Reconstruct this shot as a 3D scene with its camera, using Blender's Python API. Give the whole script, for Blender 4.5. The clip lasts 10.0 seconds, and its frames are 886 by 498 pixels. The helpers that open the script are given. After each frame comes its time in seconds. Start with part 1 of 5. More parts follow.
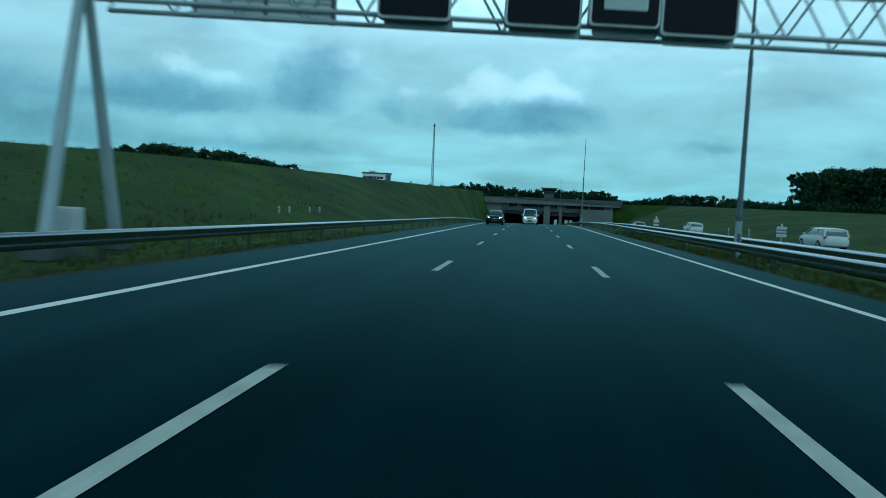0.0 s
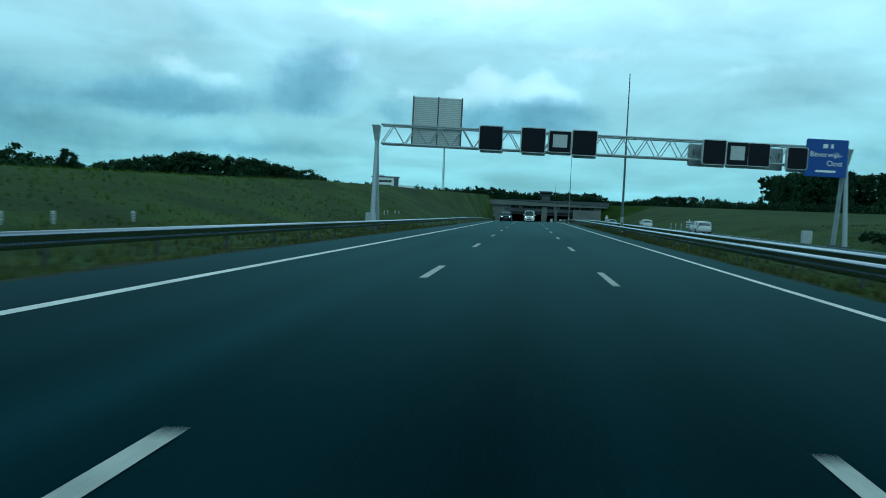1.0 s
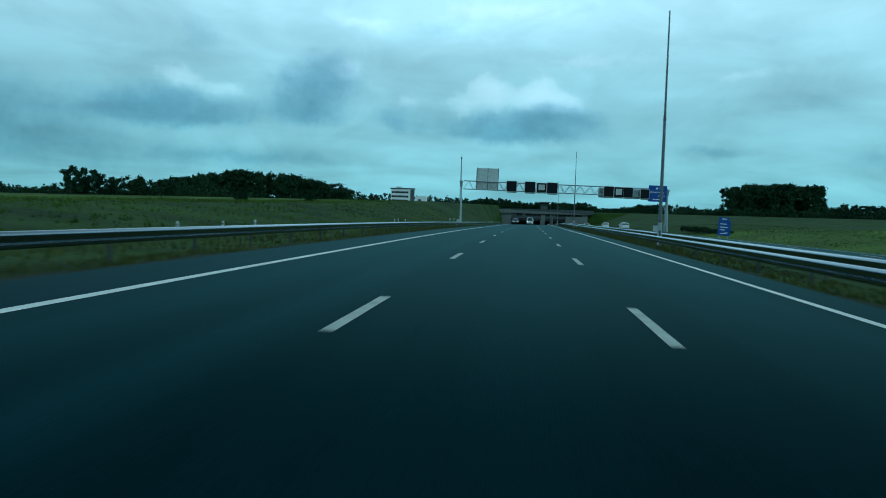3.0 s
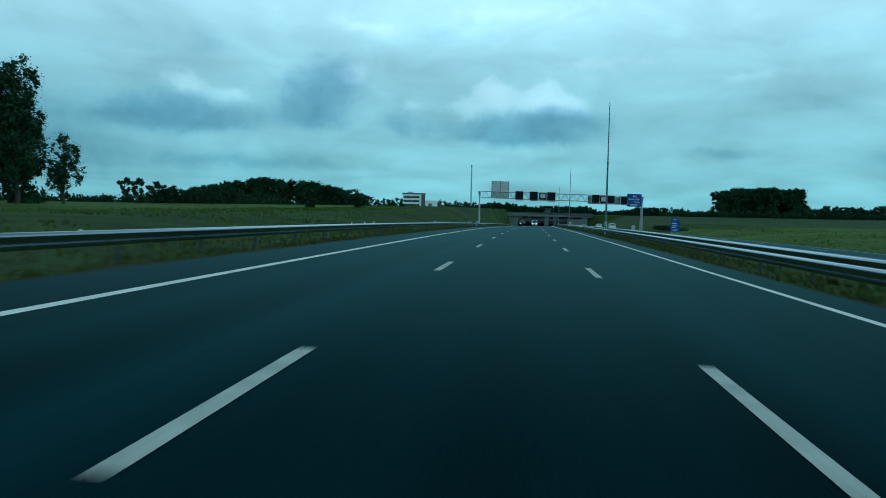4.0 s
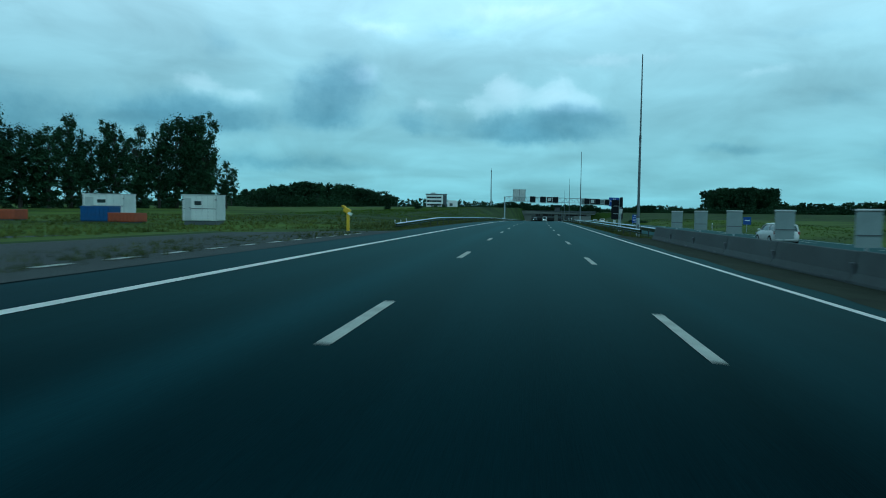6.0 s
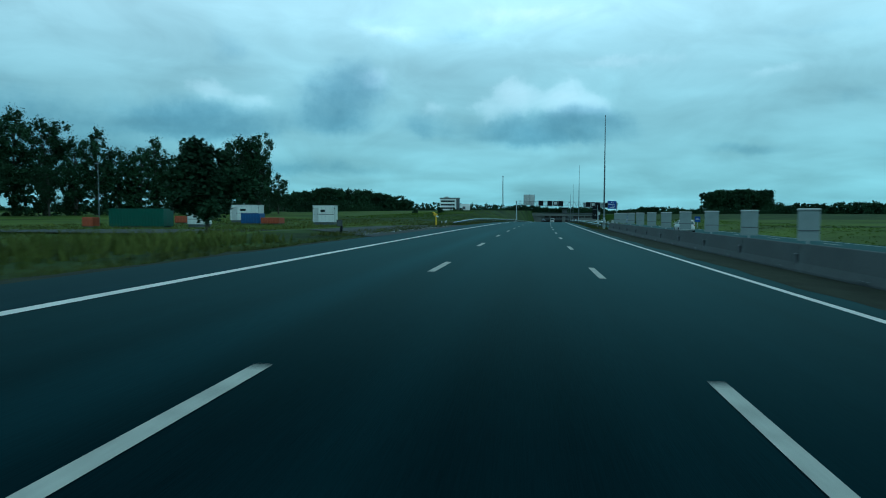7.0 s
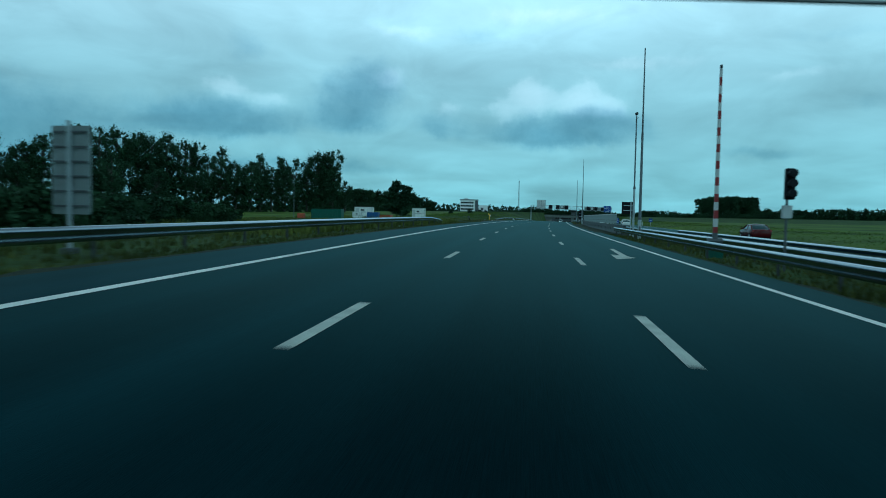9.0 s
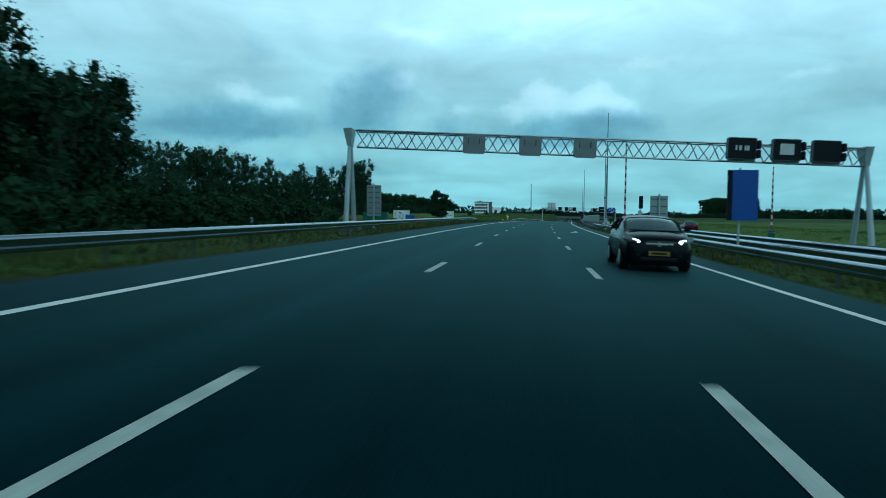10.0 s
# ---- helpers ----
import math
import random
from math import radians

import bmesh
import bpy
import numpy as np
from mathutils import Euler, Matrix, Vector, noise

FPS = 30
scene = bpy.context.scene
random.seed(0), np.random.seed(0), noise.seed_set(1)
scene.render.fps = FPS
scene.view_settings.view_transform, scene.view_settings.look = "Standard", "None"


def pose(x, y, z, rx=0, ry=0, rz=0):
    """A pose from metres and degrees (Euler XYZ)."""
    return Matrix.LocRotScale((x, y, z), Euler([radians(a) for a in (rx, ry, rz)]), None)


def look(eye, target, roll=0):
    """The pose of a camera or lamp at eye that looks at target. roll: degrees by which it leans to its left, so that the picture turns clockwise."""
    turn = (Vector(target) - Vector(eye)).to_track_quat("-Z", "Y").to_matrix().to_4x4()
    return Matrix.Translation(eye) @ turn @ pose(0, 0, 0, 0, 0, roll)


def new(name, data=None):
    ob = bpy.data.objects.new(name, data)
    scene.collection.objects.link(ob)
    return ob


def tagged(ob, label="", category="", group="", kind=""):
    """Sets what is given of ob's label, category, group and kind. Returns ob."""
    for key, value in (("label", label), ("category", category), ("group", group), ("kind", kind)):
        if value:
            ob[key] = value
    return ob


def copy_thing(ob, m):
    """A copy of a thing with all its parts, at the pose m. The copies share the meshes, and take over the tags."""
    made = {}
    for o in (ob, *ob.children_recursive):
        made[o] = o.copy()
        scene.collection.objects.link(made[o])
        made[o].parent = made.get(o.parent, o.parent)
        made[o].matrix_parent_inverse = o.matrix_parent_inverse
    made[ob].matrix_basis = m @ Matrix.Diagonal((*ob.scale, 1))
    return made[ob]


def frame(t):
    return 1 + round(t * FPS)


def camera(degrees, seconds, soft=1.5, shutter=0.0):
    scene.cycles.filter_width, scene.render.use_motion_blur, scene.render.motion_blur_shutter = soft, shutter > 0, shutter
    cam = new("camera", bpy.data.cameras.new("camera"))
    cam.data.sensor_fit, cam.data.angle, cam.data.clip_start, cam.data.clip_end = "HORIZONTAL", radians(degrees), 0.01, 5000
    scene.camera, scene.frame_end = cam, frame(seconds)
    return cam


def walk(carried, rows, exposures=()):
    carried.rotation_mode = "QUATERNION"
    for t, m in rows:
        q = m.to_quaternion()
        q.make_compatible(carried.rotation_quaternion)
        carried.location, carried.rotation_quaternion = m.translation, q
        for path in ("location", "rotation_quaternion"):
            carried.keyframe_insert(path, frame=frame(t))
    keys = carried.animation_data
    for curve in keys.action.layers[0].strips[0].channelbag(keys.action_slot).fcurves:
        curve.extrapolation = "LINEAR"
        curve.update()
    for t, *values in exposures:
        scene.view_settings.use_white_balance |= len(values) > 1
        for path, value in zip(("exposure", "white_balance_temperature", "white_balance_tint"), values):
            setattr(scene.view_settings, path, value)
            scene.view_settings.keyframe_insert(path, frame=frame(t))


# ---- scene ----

# The road: s metres along the drive, u metres to the right as one looks back, z up from the asphalt.
KNOTS = [-60, -20, 20, 60, 100, 140, 180, 220, 260, 300, 340, 380]
HEADING = [-0.041, -0.056, 0.091, 0.306, 0.733, 1.237, 1.682, 2.353, 3.524, 4.334, 4.821, 5.307]
GRADE_S = [-330, -140, -60, -20, 20, 60, 100, 140, 180, 220, 260, 300, 340, 380]
GRADE = [0.042, 0.042, 0.01331, 0.01416, 0.01468, 0.01123, 0.00709, 0.00384, 0.00329, 0.0026, -0.00091, -0.00247, 0.00035, 0.0]
CROSS = [0.01233, 0.0046, -0.00578, -0.01451, -0.02287, -0.03118, -0.03904, -0.03956, -0.03751, -0.03293, -0.02646, -0.02108]
S0, S1, STEP = -330.0, 760.0, 2.0


def head(s):
    return radians(float(np.interp(s, KNOTS, HEADING)))


def cross(s):
    return float(np.interp(s, KNOTS, CROSS))


def make_axis():
    out = {0: (0.0, 0.0, 0.0)}
    for sign, n in ((1, int(S1 / STEP)), (-1, int(-S0 / STEP))):
        x = y = z = 0.0
        for i in range(n):
            s = sign * (i + 0.5) * STEP
            x += sign * STEP * math.sin(head(s))
            y -= sign * STEP * math.cos(head(s))
            z += sign * STEP * float(np.interp(s, GRADE_S, GRADE))
            out[sign * (i + 1)] = (x, y, z)
    return [out[k] for k in sorted(out)]


AXIS = make_axis()


def centre(s):
    k = min(max((s - S0) / STEP, 0.0), len(AXIS) - 1.001)
    i = int(k)
    f = k - i
    a, b = AXIS[i], AXIS[i + 1]
    return Vector((a[0] + f * (b[0] - a[0]), a[1] + f * (b[1] - a[1]), a[2] + f * (b[2] - a[2])))


def R(s, u=0.0, z=0.0):
    c, th = centre(s), head(s)
    return Vector((c.x + u * math.cos(th), c.y + u * math.sin(th), c.z + cross(s) * min(max(u, -12), 9) + z))


def FR(s, u=0.0, z=0.0, turn=0.0):
    """Pose on the road: local x to the right looking back, local y back along the road, z up."""
    return Matrix.Translation(R(s, u, z)) @ Matrix.Rotation(head(s) + radians(turn), 4, "Z")


# ---- camera ----
cam = camera(66.04, 10.0, 0.95, 0.22)
ROWS = [
    (0.0, -0.063, -0.723, 1.286, 7.067, 4.112, 2.490),
    (0.5, -0.132, -17.609, 1.532, 6.996, 4.104, 2.533),
    (1.0, -0.042, -35.100, 1.779, 7.057, 4.036, 2.129),
    (1.5, 0.073, -50.976, 1.980, 7.153, 3.805, 2.230),
    (2.0, 0.200, -68.024, 2.172, 7.168, 3.628, 1.950),
    (2.5, 0.477, -84.940, 2.330, 7.385, 3.391, 1.413),
    (2.7, 0.461, -91.581, 2.387, 7.238, 3.431, 1.625),
    (4.0, 1.010, -133.550, 2.646, 7.839, 3.129, 1.207),
    (4.1, 1.022, -136.737, 2.661, 7.852, 3.111, 1.188),
    (4.5, 1.263, -148.707, 2.708, 8.024, 3.149, 0.837),
    (5.0, 1.667, -164.924, 2.767, 8.346, 3.009, 0.568),
    (5.5, 2.170, -180.927, 2.819, 8.774, 3.272, 0.448),
    (5.7, 2.358, -187.350, 2.840, 8.838, 3.231, 0.568),
    (6.8, 3.701, -221.734, 2.935, 9.464, 3.340, 0.526),
    (7.0, 4.145, -228.702, 2.945, 9.847, 3.007, 0.105),
    (7.5, 4.868, -244.405, 2.965, 10.017, 3.095, 0.734),
    (8.0, 5.780, -259.682, 2.961, 10.255, 2.897, 0.713),
    (8.5, 6.908, -276.673, 2.939, 10.570, 2.956, 0.616),
    (9.0, 7.956, -292.179, 2.911, 10.945, 2.997, 0.970),
    (9.5, 9.088, -307.506, 2.878, 11.313, 3.023, 1.007),
    (10.0, 10.560, -324.402, 2.851, 11.987, 2.845, 0.602),
]


def aim(t, x, y, z, yaw, pitch, roll):
    e = Vector((x, y, z))
    a, b = radians(yaw), radians(pitch)
    return t, look(e, e + 10 * Vector((-math.sin(a) * math.cos(b), math.cos(a) * math.cos(b), -math.sin(b))), roll)


walk(cam, [aim(*r) for r in ROWS], [(t, 0.10 + d, 4390.0 + k, -33.0) for t, d, k in ((0.0, 0.0, 0), (0.5, 0.20, 80), (1.0, 0.12, 60), (1.5, 0.0, 0), (2.5, -0.09, 0), (4.0, -0.12, 0), (8.5, -0.12, 0), (9.0, -0.14, 0), (9.5, 0.08, 60), (10.0, 0.0, 60))])

# ---- sky and sun: an overcast day ----
SUN_EL, SUN_AZ = radians(48), radians(150)
world = bpy.data.worlds.new("overcast_sky")
scene.world = world
world.use_nodes = True
WN, WL = world.node_tree.nodes, world.node_tree.links


def wmath(op, a, b=None, c=None):
    n = WN.new("ShaderNodeMath")
    n.operation = op
    for i, v in enumerate((a, b, c)):
        if v is None:
            continue
        if isinstance(v, (int, float)):
            n.inputs[i].default_value = v
        else:
            WL.new(v, n.inputs[i])
    return n.outputs[0]


def build_sky():
    bg = WN["Background"]
    bg.inputs[1].default_value = 0.1
    sky = WN.new("ShaderNodeTexSky")
    sky.sky_type, sky.sun_disc = "NISHITA", False
    sky.sun_elevation, sky.sun_rotation = SUN_EL, SUN_AZ
    sky.air_density, sky.dust_density = 1.0, 2.0
    co = WN.new("ShaderNodeTexCoord").outputs["Generated"]

    def noise_tex(scale, detail, rough, vec, dist=0.0):
        n = WN.new("ShaderNodeTexNoise")
        n.inputs["Scale"].default_value, n.inputs["Detail"].default_value = scale, detail
        n.inputs["Roughness"].default_value, n.inputs["Distortion"].default_value = rough, dist
        WL.new(vec, n.inputs["Vector"])
        return n.outputs["Fac"], n.outputs["Color"]
    sep = WN.new("ShaderNodeSeparateXYZ")
    WL.new(co, sep.inputs[0])
    x, y, z = sep.outputs
    az = wmath("MULTIPLY", wmath("ARCTAN2", x, y), 57.29578)
    el = wmath("MULTIPLY", wmath("ARCSINE", z), 57.29578)
    # billows: push the cloud outlines about with noise
    f1, _ = noise_tex(9.0, 6.0, 0.62, co)
    shift = WN.new("ShaderNodeVectorMath")
    shift.operation = "ADD"
    shift.inputs[1].default_value = (3.1, 7.7, 1.3)
    WL.new(co, shift.inputs[0])
    f2, _ = noise_tex(11.0, 6.0, 0.62, shift.outputs[0])
    azw = wmath("ADD", az, wmath("MULTIPLY", wmath("SUBTRACT", f1, 0.5), 5.0))
    elw = wmath("ADD", el, wmath("MULTIPLY", wmath("SUBTRACT", f2, 0.5), 2.6))

    def blob(a, e, w, h, up=1.0):
        """A soft cloud body; up > 1 lets it fade more slowly upwards than at its flat base."""
        dx = wmath("DIVIDE", wmath("SUBTRACT", azw, a), w)
        dy = wmath("DIVIDE", wmath("SUBTRACT", elw, e), h)
        dyu = wmath("DIVIDE", wmath("MAXIMUM", dy, 0.0), up)
        dyd = wmath("MINIMUM", dy, 0.0)
        d = wmath("ADD", wmath("MULTIPLY", dx, dx), wmath("ADD", wmath("MULTIPLY", dyu, dyu), wmath("MULTIPLY", dyd, dyd)))
        return wmath("POWER", 2.718, wmath("MULTIPLY", d, -1.0))

    def total(items):
        acc = None
        for k, args in items:
            v = wmath("MULTIPLY", blob(*args), k)
            acc = v if acc is None else wmath("ADD", acc, v)
        return acc
    dark = total([(1.15, (-29.2, 6.8, 5.2, 0.9, 2.2)), (0.9, (-19.0, 7.4, 3.2, 1.2, 3.0)), (0.55, (-17.0, 10.6, 2.4, 1.6, 1.4)), (1.1, (-1.4, 6.5, 6.2, 1.0, 1.9)), (0.5, (2.5, 8.0, 3.0, 1.0, 1.2)),
                  (0.55, (-11.6, 7.1, 2.6, 0.9, 1.7)), (0.45, (14.0, 4.9, 3.4, 0.6, 1.2)), (0.40, (25.0, 4.2, 3.8, 0.8, 1.2)), (0.35, (21.6, 8.4, 2.6, 0.8, 1.3)),
                  (0.75, (-43.0, 5.6, 8.5, 3.4, 1.1)), (0.38, (-29.0, 3.4, 13.0, 2.2, 1.0)), (0.40, (-27.0, 12.6, 2.0, 1.5, 1.5)), (0.40, (-8.0, 14.6, 3.2, 1.1, 1.3)), (0.30, (19.0, 13.2, 8.0, 0.7, 1.2)), (0.28, (-20.0, 3.6, 9.0, 0.5, 1.2)), (0.25, (2.0, 3.4, 8.0, 0.45, 1.2)),
                  (0.7, (62.0, 8.0, 10.0, 2.5, 1.4)), (0.7, (110.0, 8.0, 12.0, 3.0, 1.5)), (0.7, (170.0, 8.0, 14.0, 2.5, 1.5)), (0.7, (-100.0, 8.0, 14.0, 2.5, 1.5))])

    def crisp(v, lo, hi, amount):
        """Turn a soft body into a billowed edge."""
        n = WN.new("ShaderNodeMapRange")
        n.interpolation_type = "SMOOTHSTEP"
        n.inputs["From Min"].default_value, n.inputs["From Max"].default_value = lo, hi
        WL.new(wmath("ADD", v, wmath("MULTIPLY", wmath("SUBTRACT", f3, 0.5), amount)), n.inputs["Value"])
        return n.outputs["Result"]
    f3, _ = noise_tex(26.0, 7.0, 0.6, co)
    puffs = total([(1.0, (-3.5, 10.0, 1.6, 1.9, 0.65)), (0.95, (0.2, 9.7, 2.0, 1.8, 0.65)), (0.75, (3.3, 9.0, 1.8, 1.5, 0.65)), (0.6, (-6.0, 8.8, 1.4, 1.2, 0.7)), (0.65, (-16.0, 11.2, 1.5, 1.7, 0.7)), (0.7, (-28.4, 9.8, 2.4, 1.3, 0.7)), (0.5, (-25.0, 9.0, 1.6, 1.1, 0.7)), (0.5, (-10.4, 8.6, 2.0, 1.0, 0.7)),
                   (0.5, (5.0, 12.2, 6.0, 0.8, 0.8)), (0.5, (-15.0, 14.6, 4.0, 1.0, 0.8)), (0.45, (16.0, 10.6, 5.0, 0.6, 0.8)), (0.5, (-3.0, 16.0, 7.0, 1.2, 0.8)),
                   (0.6, (75.0, 10.0, 6.0, 2.0, 1.0)), (0.6, (-80.0, 10.0, 6.0, 2.0, 1.0))])
    light = wmath("ADD", wmath("MULTIPLY", crisp(puffs, 0.30, 0.62, 0.55), 0.35), wmath("MULTIPLY", crisp(puffs, 0.10, 1.15, 0.5), 0.75))
    dark = wmath("MULTIPLY", wmath("ADD", wmath("MULTIPLY", crisp(dark, 0.18, 0.75, 0.34), 0.45), wmath("MULTIPLY", crisp(dark, 0.10, 1.2, 0.2), 0.6)), wmath("ADD", 0.60, wmath("MULTIPLY", f3, 0.7)))
    # wisps: a mottled veil, drawn out sideways
    squash = WN.new("ShaderNodeMapping")
    squash.inputs["Scale"].default_value = (1.0, 1.0, 2.4)
    WL.new(co, squash.inputs[0])
    veil, _ = noise_tex(7.0, 6.0, 0.55, squash.outputs[0], 0.6)
    # high thin layer in perspective
    zz = wmath("MAXIMUM", wmath("ADD", z, 0.12), 0.05)
    comb = WN.new("ShaderNodeCombineXYZ")
    WL.new(wmath("DIVIDE", x, zz), comb.inputs[0])
    WL.new(wmath("DIVIDE", y, zz), comb.inputs[1])
    hi, _ = noise_tex(0.8, 3.0, 0.45, comb.outputs[0], 0.5)
    lo, _ = noise_tex(0.35, 4.0, 0.5, comb.outputs[0], 0.3)
    layer = wmath("ADD", wmath("MULTIPLY", wmath("SUBTRACT", hi, 0.5), 0.85), wmath("MULTIPLY", wmath("SUBTRACT", lo, 0.5), 0.55))
    # brightest a third of the way up; dimmed overhead, unseen, to darken the ground
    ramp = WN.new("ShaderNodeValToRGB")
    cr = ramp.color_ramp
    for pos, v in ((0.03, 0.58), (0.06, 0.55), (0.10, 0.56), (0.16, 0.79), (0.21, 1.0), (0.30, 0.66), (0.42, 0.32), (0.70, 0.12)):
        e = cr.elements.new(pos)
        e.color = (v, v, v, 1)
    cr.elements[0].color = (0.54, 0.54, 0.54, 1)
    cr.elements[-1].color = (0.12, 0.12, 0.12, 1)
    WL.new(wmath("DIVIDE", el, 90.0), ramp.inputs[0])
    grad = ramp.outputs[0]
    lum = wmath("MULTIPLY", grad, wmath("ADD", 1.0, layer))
    lum = wmath("MULTIPLY", lum, wmath("ADD", 1.0, wmath("MULTIPLY", wmath("SUBTRACT", veil, 0.5), 0.66)))
    # a heavier bank of cloud over the bank side
    heavy = wmath("DIVIDE", wmath("ADD", az, 37.0), 15.0)
    lum = wmath("MULTIPLY", lum, wmath("SUBTRACT", 1.0, wmath("MULTIPLY", wmath("POWER", 2.718, wmath("MULTIPLY", wmath("MULTIPLY", heavy, heavy), -1.0)), 0.08)))
    lum = wmath("ADD", lum, wmath("MULTIPLY", light, 0.19))
    lum = wmath("MULTIPLY", lum, wmath("SUBTRACT", 1.0, wmath("MULTIPLY", wmath("MINIMUM", dark, 1.05), 0.44)))
    lum = wmath("MAXIMUM", lum, 0.12)
    grey = WN.new("ShaderNodeCombineXYZ")
    # the hazy air near the horizon is greener
    haze = wmath("MINIMUM", wmath("MAXIMUM", wmath("DIVIDE", wmath("SUBTRACT", el, 1.0), 15.0), 0.0), 1.0)
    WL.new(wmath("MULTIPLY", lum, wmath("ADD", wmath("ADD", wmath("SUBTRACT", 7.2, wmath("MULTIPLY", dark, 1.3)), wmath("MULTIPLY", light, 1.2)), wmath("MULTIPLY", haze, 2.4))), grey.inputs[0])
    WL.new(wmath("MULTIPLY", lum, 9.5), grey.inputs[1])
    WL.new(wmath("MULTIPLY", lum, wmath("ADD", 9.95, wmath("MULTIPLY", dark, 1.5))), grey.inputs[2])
    mix = WN.new("ShaderNodeMix")
    mix.data_type = "RGBA"
    mix.inputs["Factor"].default_value = 0.9
    WL.new(sky.outputs[0], mix.inputs["A"])
    WL.new(grey.outputs[0], mix.inputs["B"])
    WL.new(mix.outputs["Result"], bg.inputs[0])


build_sky()
sun = new("sun", bpy.data.lights.new("sun", "SUN"))
sun.data.energy, sun.data.angle, sun.data.color = 0.35, radians(25), (1.0, 0.97, 0.92)
sun.matrix_basis = look(Vector((math.sin(SUN_AZ) * math.cos(SUN_EL), math.cos(SUN_AZ) * math.cos(SUN_EL), math.sin(SUN_EL))) * 200, (0, 0, 0))


# ---- materials ----
def material(name, base, rough=0.7, metal=0.0, vary=0.2, scale=3.0, fine=40.0, bump=0.0, bump_scale=60.0, coords="Object", stretch=(1, 1, 1), tint=None, spec=0.5, island=0.0, rnd=0.0):
    """A surface with broad and fine variation of its colour, and fine relief."""
    m = bpy.data.materials.new(name)
    m.use_nodes = True
    nd, ln = m.node_tree.nodes, m.node_tree.links
    p = nd["Principled BSDF"]
    p.inputs["Metallic"].default_value = metal
    p.inputs["Specular IOR Level"].default_value = spec
    tc = nd.new("ShaderNodeTexCoord")
    mp = nd.new("ShaderNodeMapping")
    mp.inputs["Scale"].default_value = stretch
    ln.new(tc.outputs[coords], mp.inputs[0])

    def nz(sc, det):
        n = nd.new("ShaderNodeTexNoise")
        n.inputs["Scale"].default_value, n.inputs["Detail"].default_value = sc, det
        ln.new(mp.outputs[0], n.inputs["Vector"])
        return n.outputs["Fac"]
    a, b = nz(scale, 5.0), nz(fine, 3.0)
    mul = nd.new("ShaderNodeMath")
    mul.operation = "MULTIPLY_ADD"
    ln.new(b, mul.inputs[0])
    mul.inputs[1].default_value = 0.45
    ln.new(a, mul.inputs[2])
    ramp = nd.new("ShaderNodeValToRGB")
    t = tint or base
    ramp.color_ramp.elements[0].position, ramp.color_ramp.elements[1].position = 0.45, 1.0
    ramp.color_ramp.elements[0].color = (*[c * (1 - vary) for c in base], 1)
    ramp.color_ramp.elements[1].color = (*[min(1, c * (1 + vary)) for c in t], 1)
    ln.new(mul.outputs[0], ramp.inputs[0])
    col = ramp.outputs[0]
    if island or rnd:
        src = nd.new("ShaderNodeNewGeometry").outputs["Random Per Island"] if island else nd.new("ShaderNodeObjectInfo").outputs["Random"]
        k = island or rnd
        sc = nd.new("ShaderNodeMath")
        sc.operation = "MULTIPLY_ADD"
        ln.new(src, sc.inputs[0])
        sc.inputs[1].default_value, sc.inputs[2].default_value = 2 * k, 1 - k
        vm = nd.new("ShaderNodeVectorMath")
        vm.operation = "SCALE"
        ln.new(col, vm.inputs[0])
        ln.new(sc.outputs[0], vm.inputs["Scale"])
        col = vm.outputs[0]
    ln.new(col, p.inputs["Base Color"])
    rr = nd.new("ShaderNodeMath")
    rr.operation = "MULTIPLY_ADD"
    ln.new(a, rr.inputs[0])
    rr.inputs[1].default_value, rr.inputs[2].default_value = 0.25, max(0.02, rough - 0.12)
    ln.new(rr.outputs[0], p.inputs["Roughness"])
    if bump:
        bn = nd.new("ShaderNodeBump")
        bn.inputs["Strength"].default_value, bn.inputs["Distance"].default_value = bump, 0.02
        ln.new(nz(bump_scale, 4.0), bn.inputs["Height"])
        ln.new(bn.outputs[0], p.inputs["Normal"])
    return m


def glow(name, colour, strength):
    m = bpy.data.materials.new(name)
    m.use_nodes = True
    p = m.node_tree.nodes["Principled BSDF"]
    p.inputs["Base Color"].default_value = (*colour, 1)
    p.inputs["Emission Color"].default_value = (*colour, 1)
    p.inputs["Emission Strength"].default_value = strength
    return m


